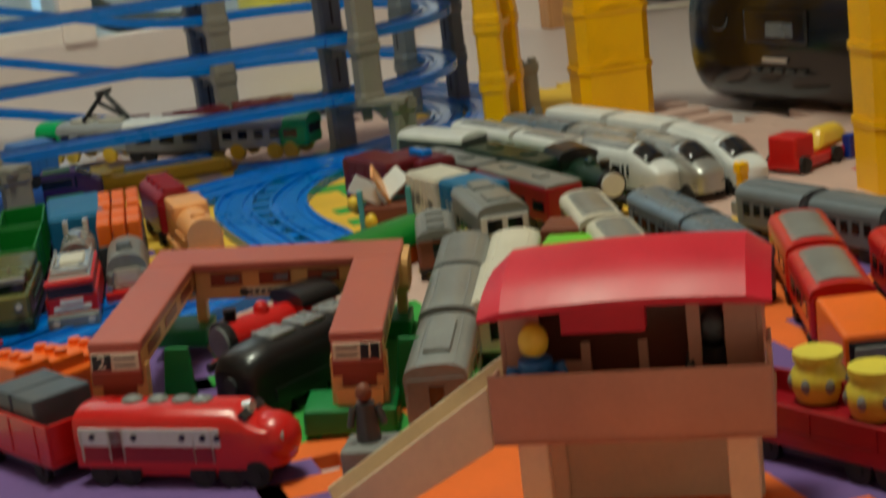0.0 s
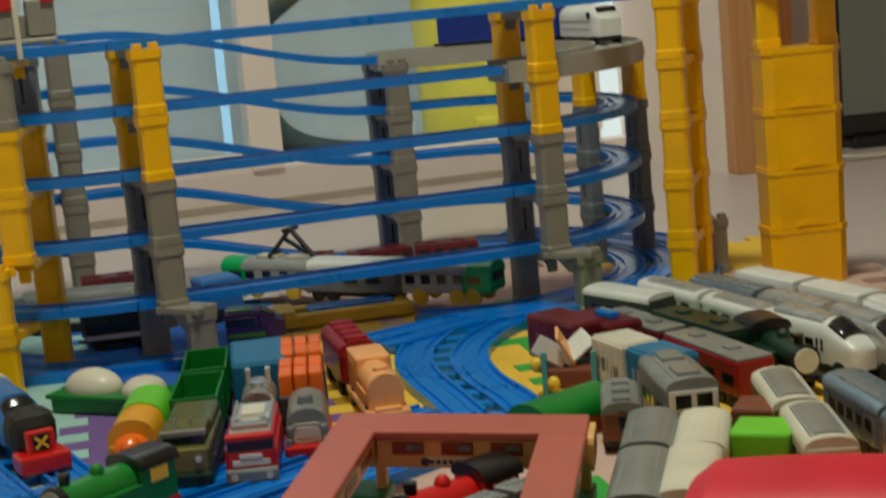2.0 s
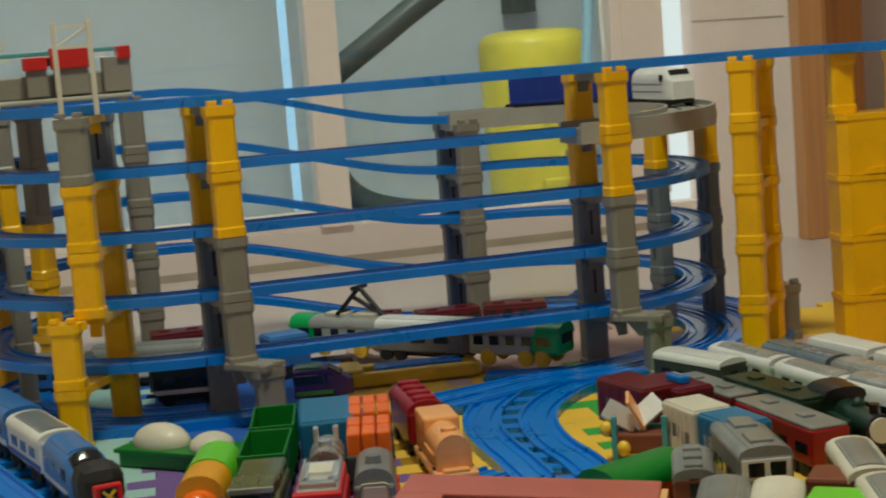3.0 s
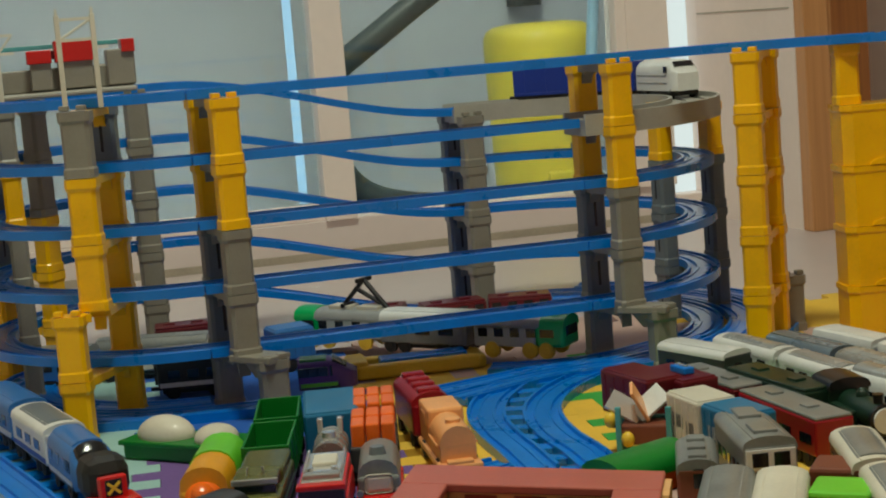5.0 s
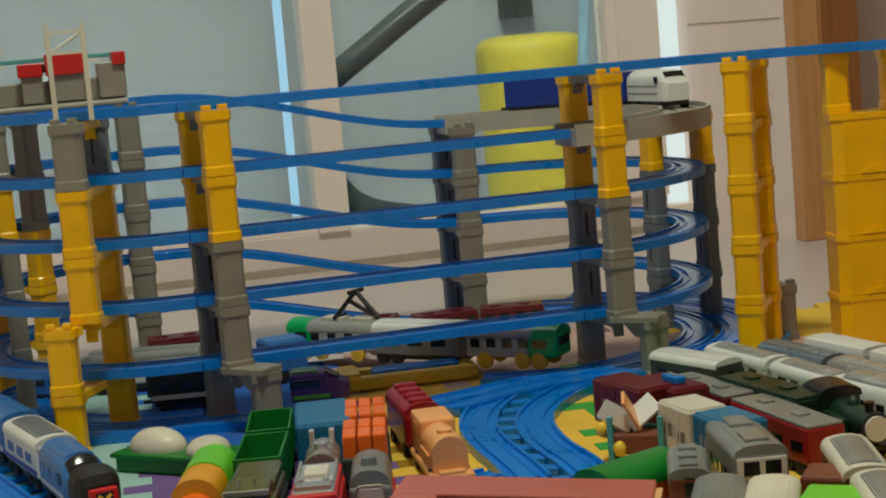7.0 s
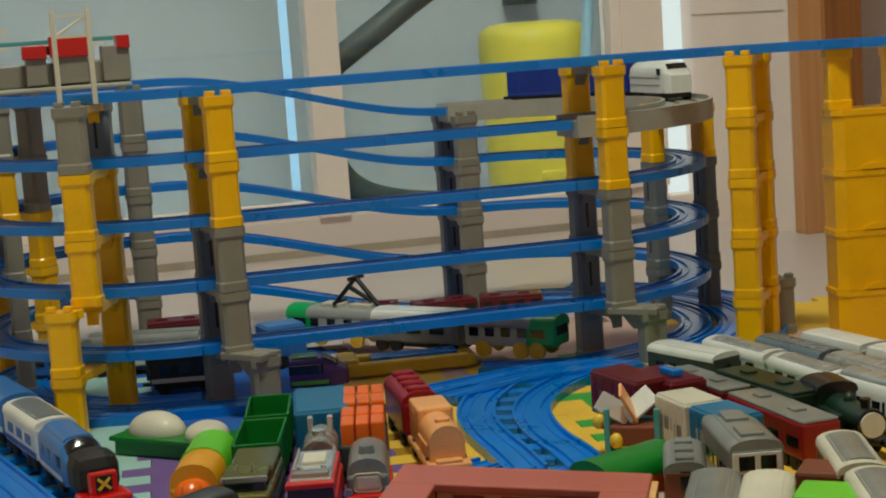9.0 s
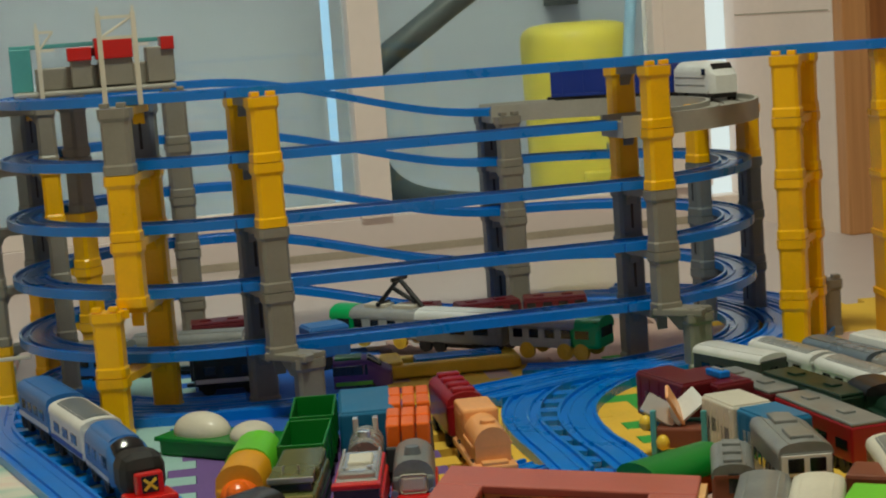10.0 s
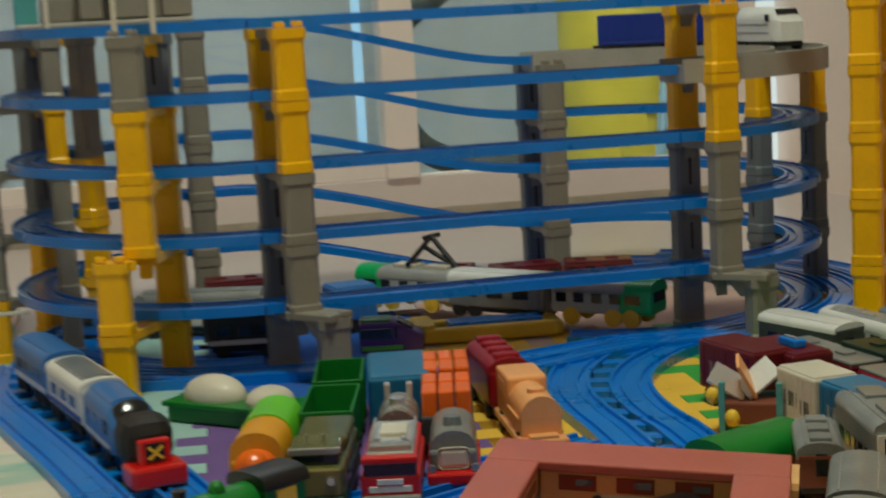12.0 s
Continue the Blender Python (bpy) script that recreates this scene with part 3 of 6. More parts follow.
def coach(front, back, body, roof, label, W=0.039, H=0.050, windows=4, trim=None, longer=0.0, z=0.0, cab=None, crown=0.75, ribs=0, inlay=None, group="toy train cars", rise=0.008):
    m, L = axis(front, back, z, longer)
    top = thing("toy_train_car", m, label, "toy train", group)
    side = H - rise
    shell = part("body", boxed(-L / 2, L / 2, -W / 2, W / 2, 0.011, side, bevel=0.0025), body, top)
    lid = soften(part("roof", vault(L - 0.001, W + 0.0006, side - 0.001, H, crown=crown), roof, top), 45)
    for i in range(ribs):
        x = -L / 2 + L * (i + 0.5) / ribs
        part("roof_box", boxed(x - L * 0.28 / ribs, x + L * 0.28 / ribs, -W * 0.22, W * 0.22, H - 0.002, H + 0.0022, bevel=0.0008), roof, lid)
    if inlay:
        soften(part("roof_panel", vault(L * 0.80, W * 0.80, side + 0.0020, H + 0.0014, crown=crown), inlay, lid, "worn roof panel"), 45)
    if trim:
        for s in (-1, 1):
            part("stripe", boxed(-L / 2 + 0.002, L / 2 - 0.002, s * (W / 2 + 0.0002) - 0.0004, s * (W / 2 + 0.0002) + 0.0004, 0.014, 0.019), trim, shell)
    for y in (-W * 0.30, W * 0.30):
        zr = side + (H - side) * (1 - (2 * y / W) ** 2) ** (crown / 2)
        part("roof_seam", boxed(-L / 2 + 0.003, L / 2 - 0.003, y - 0.0006, y + 0.0006, zr - 0.0016, zr + 0.0003), roof, lid)
    for s in (-1, 1):
        part("end_strip", boxed(s * L / 2 - 0.0009, s * L / 2 + 0.0011, -W * 0.45, W * 0.45, side - 0.0035, side - 0.0012), body, shell)
        part("gangway", boxed(-L / 2 - 0.004, -L / 2 + 0.001, s * W * 0.20 - 0.003, s * W * 0.20 + 0.003, 0.016, side - 0.004, bevel=0.0006), DARKGREY, shell)
        for x in (-L * 0.42, L * 0.42):
            part("door", boxed(x - 0.0032, x + 0.0032, s * W / 2 - 0.0004, s * W / 2 + 0.0005, 0.014, 0.035, bevel=0.0003), body, shell)
    for i in range(windows):
        x = -L * 0.40 + L * 0.80 * (i + 0.5) / windows
        for s in (-1, 1):
            part("window", boxed(x - L * 0.25 / windows, x + L * 0.25 / windows, s * W / 2 - 0.0006, s * W / 2 + 0.0006, 0.023, 0.033, bevel=0.0004), WINDOWBLACK, shell)
    part("end_window", boxed(L / 2 - 0.0008, L / 2 + 0.0006, -W * 0.12, W * 0.12, 0.020, 0.036, bevel=0.0003), WINDOWBLACK, shell)
    if cab:
        part("windscreen_frame", boxed(L / 2 - 0.002, L / 2 + 0.0016, -W * 0.46, W * 0.46, 0.030, 0.048, bevel=0.001), cab, shell, "white windscreen frame that imitates bright chrome")
        for s in (-1, 1):
            part("windscreen", boxed(L / 2, L / 2 + 0.002, s * W * 0.20 - W * 0.15, s * W * 0.20 + W * 0.15, 0.033, 0.045, bevel=0.0006), WINDOWBLACK, shell)
    chassis(top, L, W)
    return top


def flat_car(front, back, body, deck, label, W=0.038, H=0.040, longer=0.0, z=0.0):
    """A low car with a plain lid."""
    m, L = axis(front, back, z, longer)
    top = thing("toy_train_car", m, label, "toy train", "toy train cars")
    part("body", boxed(-L / 2, L / 2, -W / 2, W / 2, 0.011, H - 0.003, bevel=0.002), body, top)
    lid = part("roof", boxed(-L / 2 + 0.001, L / 2 - 0.001, -W / 2 + 0.001, W / 2 - 0.001, H - 0.0035, H, bevel=0.0015), deck, top)
    for x in (-L * 0.25, L * 0.2):
        part("vent", boxed(x - 0.007, x + 0.007, -0.006, 0.006, H - 0.0005, H + 0.002, bevel=0.0006), deck, lid)
    for i in range(4):
        x = -L / 2 + L * (i + 0.5) / 4
        for s in (-1, 1):
            part("window", boxed(x - L * 0.07, x + L * 0.07, s * W / 2 - 0.0006, s * W / 2 + 0.0006, 0.021, 0.030), WINDOWBLACK, top)
    chassis(top, L, W)
    return top


def open_wagon(front, back, body, label, W=0.042, H=0.050, longer=0.0, z=0.0, name="toy_wagon", wall=0.0022, floor_z=0.016):
    m, L = axis(front, back, z, longer)
    top = thing(name, m, label, "toy wagon", "toy wagons")
    part("tub_floor", boxed(-L / 2, L / 2, -W / 2, W / 2, 0.012, floor_z, bevel=0.0008), body, top)
    for s in (-1, 1):
        part("side_wall", boxed(-L / 2, L / 2, min(s * W / 2, s * (W / 2 - wall)), max(s * W / 2, s * (W / 2 - wall)), floor_z, H, bevel=0.0007), body, top)
        part("end_wall", boxed(min(s * L / 2, s * (L / 2 - wall)), max(s * L / 2, s * (L / 2 - wall)), -W / 2 + wall, W / 2 - wall, floor_z, H, bevel=0.0007), body, top)
    for i in range(3):
        x = -L / 2 + L * (i + 0.5) / 3
        for s in (-1, 1):
            part("rib", boxed(x - 0.0012, x + 0.0012, s * W / 2 - 0.0007, s * W / 2 + 0.0008, floor_z, H - 0.002), body, top)
    chassis(top, L, W)
    return top


def box_wagon(front, back, body, label, W=0.041, H=0.056, longer=0.0, z=0.0, panel=None, mark=None):
    m, L = axis(front, back, z, longer)
    top = thing("toy_wagon", m, label, "toy wagon", "toy wagons")
    crate = part("container", boxed(-L / 2, L / 2, -W / 2, W / 2, 0.014, H, bevel=0.0022), body, top)
    part("lid", boxed(-L / 2 + 0.002, L / 2 - 0.002, -W / 2 + 0.002, W / 2 - 0.002, H - 0.001, H + 0.0015, bevel=0.001), body, crate)
    for s in (-1, 1):
        for i in range(5):
            x = -L / 2 + L * (i + 0.5) / 5
            part("rib", boxed(x - 0.0010, x + 0.0010, s * W / 2 - 0.0006, s * W / 2 + 0.0008, 0.017, H - 0.004), body, crate)
        if mark:
            part("badge", boxed(-L * 0.30, L * 0.05, s * W / 2, s * W / 2 + 0.0014, 0.028, 0.040), mark, crate)
            part("badge", boxed(L * 0.12, L * 0.36, s * W / 2, s * W / 2 + 0.0014, 0.024, 0.036), mark, crate)
    if panel:
        part("end_panel", boxed(L / 2 - 0.0006, L / 2 + 0.001, -W / 2 + 0.004, W / 2 - 0.004, 0.018, H - 0.005, bevel=0.0004), panel, crate)
    chassis(top, L, W)
    return top


def sleek(front, back, body, roof, label, glassy=None, W=0.040, H=0.050, longer=0.0, nose=0.055, z=0.0, trim=None, group="toy express trains"):
    """A fast train's head car: a tube that slopes down into a rounded nose."""
    m, L = axis(front, back, z, longer)
    top = thing("toy_express_train", m, label, "toy train", group)
    rings, n = [], 14

    def ring(x, k, zt, wb):
        out = []
        for i in range(n):
            a = math.pi * i / (n - 1)
            out.append((x, -math.cos(a) * W / 2 * wb, 0.026 + (zt - 0.026) * abs(math.sin(a)) ** 0.55))
        out += [(x, W / 2 * wb * 0.97, 0.010), (x, -W / 2 * wb * 0.97, 0.010)]
        return out

    x0, xn = -L / 2, L / 2 - nose
    for x, zt, wb in ((x0, H, 1), (xn, H, 1), (xn + nose * .2, H * .97, 1), (xn + nose * .45, H * .85, .98), (xn + nose * .68, H * .74, .92), (xn + nose * .86, H * .66, .82), (xn + nose * .96, H * .60, .68), (L / 2, H * .54, .50)):
        rings.append(ring(x, 0, zt, wb))
    shell = soften(part("body", loft(bmesh.new(), rings), body, top), 50)
    screen = []
    for x, zt, wb in ((xn + nose * .14, H * .985, .90), (xn + nose * .2, H * .972, .91), (xn + nose * .45, H * .853, .90), (xn + nose * .64, H * .765, .85)):
        screen.append([(x, -math.cos(a) * W / 2 * wb * 0.99, 0.026 + (zt + 0.0012 - 0.026) * abs(math.sin(a)) ** 0.55) for a in [math.pi * (0.20 + 0.60 * i / 8) for i in range(9)]])
    pane = soften(part("windscreen", loft(bmesh.new(), screen, close=False), glassy or WINDOWBLACK, shell, "glossy black windscreen"), 60)
    solid = pane.modifiers.new("thickness", "SOLIDIFY")
    solid.thickness, solid.offset = 0.0012, 0
    soften(part("roof", vault(L - nose - 0.004, W * 0.72, H - 0.006, H + 0.0012, crown=0.6), roof, top), 45).matrix_basis = pose(-nose / 2, 0, 0)
    for s in (-1, 1):
        for i in range(3):
            x = x0 + (L - nose) * (i + 0.55) / 3.2
            part("window", boxed(x - 0.006, x + 0.006, s * W / 2 * 0.985 - 0.0006, s * W / 2 * 0.985 + 0.0009, 0.024, 0.034, bevel=0.0004), WINDOWBLACK, shell)
        for x in (xn - 0.004, xn + 0.003):
            part("vent_slit", boxed(x - 0.0012, x + 0.0012, s * W / 2 - 0.0008, s * W / 2 + 0.0007, 0.024, 0.035), WINDOWBLACK, shell)
        part("skirt_line", boxed(x0 + 0.002, xn + nose * 0.4, s * W / 2 * 0.985 - 0.0005, s * W / 2 * 0.985 + 0.0007, 0.0105, 0.0125), DARKGREY, shell)
        if trim:
            part("stripe", boxed(x0 + 0.002, xn + nose * 0.3, s * W / 2 - 0.0003, s * W / 2 + 0.0007, 0.013, 0.017), trim, shell)
    chassis(top, L - 0.02, W)
    return top


def steam_engine(front, back, body, label, W=0.038, longer=0.0, z=0.0, plate=None, trim=None, boiler=0.014, stripe=None):
    m, L = axis(front, back, z, longer)
    top = thing("toy_steam_engine", m, label, "toy engine", "toy engines")
    zc = 0.020 + boiler
    part("running_board", boxed(-L / 2, L / 2 - 0.004, -W / 2, W / 2, 0.013, 0.0175, bevel=0.001), trim or body, top)
    drum = soften(part("boiler", rodded((-L * 0.15, 0, zc), (L / 2 - 0.006, 0, zc), boiler, n=24), body, top), 40)
    part("smokebox_ring", rodded((L / 2 - 0.008, 0, zc), (L / 2 - 0.003, 0, zc), boiler * 1.07, n=24), BLACK, drum)
    part("front_plate", rodded((L / 2 - 0.003, 0, zc), (L / 2 - 0.0005, 0, zc), boiler * 0.86, n=24), plate or CARGREY, drum, "plain round pale front plate")
    part("chimney", rodded((L * 0.36, 0, zc + boiler - 0.003), (L * 0.36, 0, zc + boiler + 0.008), 0.0040, 0.0050), BLACK, drum)
    part("dome", ball(bmesh.new(), L * 0.08, 0, zc + boiler, 0.006, 0.006, 0.007), body, drum)
    for s in (-1, 1):
        part("buffer", rodded((L / 2 - 0.006, s * W * 0.3, 0.015), (L / 2 + 0.003, s * W * 0.3, 0.015), 0.0035), BLACK, top)
        part("side_tank", boxed(-L * 0.18, L * 0.20, min(s * W * 0.5, s * W * 0.3), max(s * W * 0.5, s * W * 0.3), 0.017, 0.036, bevel=0.0015), body, top)
        if stripe:
            part("stripe", boxed(-L * 0.16, L * 0.18, s * W * 0.5 - 0.0004, s * W * 0.5 + 0.0006, 0.022, 0.0245), stripe, top)
    cab = part("cab", boxed(-L / 2 + 0.002, -L * 0.16, -W / 2, W / 2, 0.017, 0.050, bevel=0.0015), body, top)
    for s in (-1, 1):
        part("cab_window", boxed(-L * 0.40, -L * 0.24, s * W / 2 - 0.0005, s * W / 2 + 0.0008, 0.034, 0.045, bevel=0.0004), AMBER if stripe else WINDOWBLACK, cab)
    soften(part("cab_roof", vault(L * 0.36, W + 0.002, 0.049, 0.057, crown=0.8), BLACK, cab), 45).matrix_basis = pose(-L * 0.33, 0, 0)
    wheels(top, [-L * 0.3, -L * 0.05, L * 0.22], W - 0.008, 0.0095, WHEEL)
    return top


def figure(x, y, z, h, material, head, label, turn=0):
    """A small toy figure as one plain shape."""
    bm = bmesh.new()
    rod(bm, (0, 0, 0), (0, 0, h * 0.62), h * 0.20, h * 0.15, 12)
    ball(bm, 0, 0, h * 0.78, h * 0.135, h * 0.135, h * 0.16, 12)
    for s in (-1, 1):
        rod(bm, (s * h * 0.19, 0, h * 0.56), (s * h * 0.27, -h * 0.06, h * 0.26), h * 0.06, n=8)
    ob = soften(solo("toy_figure", bm, material, pose(x, y, z, 0, 0, turn), label, "toy figure", "toy figures"), 50)
    ob.data.materials.append(head)
    for p in ob.data.polygons:
        if p.center.z > h * 0.66:
            p.material_index = 1
    return ob


# the trucks in the row before the spiral
def green_truck():
    m, L = axis((-0.055, -0.409), (-0.029, -0.312), 0, 0.012)
    top = thing("toy_diesel_engine", m, "olive and dark green toy diesel engine with a clear cab", "toy engine", "toy engines")
    W = 0.044
    part("skirt", boxed(-L / 2, L / 2 + 0.004, -W / 2, W / 2, 0.008, 0.020, bevel=0.003), DARKGREEN, top)
    part("body", boxed(-L / 2, L / 2, -W / 2 + 0.001, W / 2 - 0.001, 0.018, 0.040, bevel=0.003), OLIVE, top)
    part("bonnet", boxed(-L / 2 + 0.002, L * 0.10, -W / 2 + 0.003, W / 2 - 0.003, 0.038, 0.050, bevel=0.003), OLIVE, top)
    roof = part("cab_roof", boxed(L * 0.10, L / 2 - 0.010, -W / 2 + 0.004, W / 2 - 0.004, 0.049, 0.053, bevel=0.0015), OLIVE, top)
    part("brow", boxed(L / 2 - 0.0125, L / 2 - 0.0085, -W / 2 + 0.003, W / 2 - 0.003, 0.0475, 0.0525, bevel=0.001), SILVER, top)
    part("front_panel", boxed(L / 2 - 0.002, L / 2 + 0.0016, -W * 0.42, W * 0.42, 0.020, 0.0395, bevel=0.0012), OCHREOLIVE, top, "dull ochre front panel")
    part("windscreen", boxed(L / 2 - 0.0105, L / 2 - 0.0085, -W * 0.38, W * 0.38, 0.0400, 0.0475, bevel=0.0006), WINDOWBLACK, top)
    for s in (-1, 1):
        part("wiper_post", rodded((L / 2 - 0.020, s * 0.007, 0.0525), (L / 2 - 0.020, s * 0.006, 0.0600), 0.0011), SILVER, top)
    for s in (-1, 1):
        for x in (L * 0.12, L / 2 - 0.014):
            part("cab_post", rodded((x, s * (W / 2 - 0.006), 0.038), (x, s * (W / 2 - 0.007), 0.050), 0.0014), SILVER, roof)
        part("headlamp", rodded((L / 2 - 0.001, s * 0.012, 0.031), (L / 2 + 0.003, s * 0.012, 0.031), 0.0036), SILVER, top)
        part("lamp_lens", rodded((L / 2 + 0.003, s * 0.012, 0.031), (L / 2 + 0.0036, s * 0.012, 0.031), 0.0026), IVORY, top)
        part("buffer", rodded((L / 2 + 0.003, s * 0.013, 0.015), (L / 2 + 0.008, s * 0.013, 0.015), 0.004), BLACK, top)
        part("handrail", rodded((-L * 0.35, s * (W / 2 + 0.0008), 0.032), (L * 0.35, s * (W / 2 + 0.0008), 0.032), 0.0009), DARKGREEN, top)
    part("grille", boxed(L / 2 - 0.0005, L / 2 + 0.001, -0.006, 0.006, 0.022, 0.028), DARKGREEN, top)
    wheels(top, [-L * 0.3, 0, L * 0.3], W - 0.008)


green_truck()
open_wagon((-0.030, -0.299), (-0.008, -0.211), GREEN, "empty bright green open toy wagon")
open_wagon((-0.005, -0.200), (0.012, -0.117), GREEN, "empty bright green open toy wagon")


def fire_truck():
    m, L = axis((-0.006, -0.425), (0.017, -0.333), 0, 0.006)
    top = thing("toy_fire_engine", m, "red and white toy fire engine with a silver crane", "toy engine", "toy engines")
    W = 0.042
    part("bumper", boxed(L / 2 - 0.012, L / 2 + 0.006, -W / 2, W / 2, 0.008, 0.019, bevel=0.002), CARGREY, top)
    part("body", boxed(-L / 2, L / 2, -W / 2, W / 2, 0.012, 0.034, bevel=0.0025), RED, top)
    part("front_stripe", boxed(L / 2 - 0.001, L / 2 + 0.001, -W * 0.36, W * 0.36, 0.021, 0.0255, bevel=0.0004), WHITE, top)
    part("windscreen", boxed(L / 2 - 0.006, L / 2 + 0.0002, -W * 0.44, W * 0.44, 0.0325, 0.042, bevel=0.001), WINDOWBLACK, top)
    part("brow", boxed(L / 2 - 0.010, L / 2 + 0.001, -W / 2 + 0.001, W / 2 - 0.001, 0.0415, 0.046, bevel=0.001), RED, top)
    part("cab", boxed(-L / 2, L / 2 - 0.006, -W / 2 + 0.002, W / 2 - 0.002, 0.033, 0.044, bevel=0.001), RED, top)
    roof = part("roof", boxed(-L / 2 + 0.004, L / 2 - 0.010, -W / 2 + 0.004, W / 2 - 0.004, 0.0435, 0.047, bevel=0.0015), CHROME, top, "shiny silver roof")
    part("light_bar", boxed(L / 2 - 0.024, L / 2 - 0.013, -W * 0.36, W * 0.36, 0.0465, 0.0515, bevel=0.0015), SILVER, roof)
    part("hatch", boxed(-L * 0.30, -L * 0.02, -W * 0.24, W * 0.24, 0.0465, 0.0500, bevel=0.001), IVORY, roof)
    for s in (-1, 1):
        part("side_rail", rodded((-L * 0.42, s * W * 0.36, 0.0500), (L * 0.22, s * W * 0.36, 0.0500), 0.0012), CHROME, roof)
        part("headlamp", rodded((L / 2 + 0.0045, s * 0.014, 0.0135), (L / 2 + 0.0068, s * 0.014, 0.0135), 0.003), IVORY, top)
    part("grille", boxed(L / 2 - 0.0004, L / 2 + 0.0014, -W * 0.22, W * 0.22, 0.0265, 0.0305, bevel=0.0003), WHITE, top)
    for s in (-1, 1):
        part("beacon", rodded((L * 0.2, s * 0.010, 0.049), (L * 0.2, s * 0.010, 0.0525), 0.0028), CHROME, roof)
    wheels(top, [-L * 0.3, L * 0.26], W - 0.006)


fire_truck()


def crane_wagon():
    m, L = axis((0.022, -0.309), (0.035, -0.254), 0, 0.01)
    top = thing("toy_crane_wagon", m, "silver toy tank wagon with chrome fittings", "toy wagon", "toy wagons")
    part("deck", boxed(-L / 2, L / 2, -0.019, 0.019, 0.012, 0.018, bevel=0.001), DARKGREY, top)
    tank = soften(part("tank", rodded((-L / 2 + 0.004, 0, 0.033), (L / 2 - 0.004, 0, 0.033), 0.0155, n=20), SILVER, top), 40)
    for x in (-L * 0.28, 0, L * 0.28):
        part("band", rodded((x - 0.001, 0, 0.033), (x + 0.001, 0, 0.033), 0.0162, n=20), CHROME, tank)
    part("hatch", rodded((L * 0.12, 0, 0.047), (L * 0.12, 0, 0.053), 0.006), CHROME, tank)
    for s in (-1, 1):
        part("bracket", boxed(-L * 0.4, -L * 0.25, s * 0.009 - 0.0025, s * 0.009 + 0.0025, 0.044, 0.058, bevel=0.0008), CHROME, tank)
    wheels(top, [-L * 0.3, L * 0.3])


crane_wagon()
box_wagon((0.041, -0.229), (0.057, -0.131), CYAN, "plain cyan blue toy box wagon", W=0.052, H=0.054)


def grey_engine():
    m, L = axis((0.048, -0.381), (0.066, -0.304), 0, 0.008)
    top = thing("toy_engine", m, "grey toy engine with a red chassis and pale front", "toy engine", "toy engines")
    W = 0.040
    part("chassis", boxed(-L / 2, L / 2 + 0.005, -W / 2, W / 2, 0.008, 0.017, bevel=0.002), RED, top)
    part("body", boxed(-L / 2, L / 2 - 0.006, -W / 2 + 0.002, W / 2 - 0.002, 0.016, 0.032, bevel=0.003), CARGREY, top)
    hood = soften(part("hood", vault(L * 0.8, W * 0.86, 0.031, 0.046, crown=0.8), CARGREY, top), 45)
    part("cap", rodded((L * 0.16, 0, 0.042), (L * 0.16, 0, 0.052), 0.008, 0.006, 14), SLATE, hood)
    part("front_plate", boxed(L / 2 - 0.0075, L / 2 - 0.004, -0.012, 0.012, 0.018, 0.034, bevel=0.0035), IVORY, top, "plain pale front plate")
    for s in (-1, 1):
        part("lamp", rodded((L / 2 - 0.002, s * 0.016, 0.020), (L / 2 + 0.002, s * 0.016, 0.020), 0.003), SILVER, top)
    wheels(top, [-L * 0.3, L * 0.3], W - 0.006)


grey_engine()


def crate_wagon(front, back):
    m, L = axis(front, back, 0, 0.0)
    top = thing("toy_wagon", m, "toy wagon loaded with six bright orange blocks", "toy wagon", "toy wagons")
    W = 0.042
    part("tub", boxed(-L / 2, L / 2, -W / 2, W / 2, 0.012, 0.036, bevel=0.002), DARKGREY, top)
    for i in range(2):
        for j in range(3):
            x, y = -L / 4 + i * L / 2, (j - 1) * W / 3.1
            part("crate", boxed(x - L * 0.215, x + L * 0.215, y - W * 0.145, y + W * 0.145, 0.034, 0.056, bevel=0.002), ORANGE, top)
    chassis(top, L, W)


crate_wagon((0.063, -0.298), (0.078, -0.230))
crate_wagon((0.081, -0.220), (0.096, -0.147))


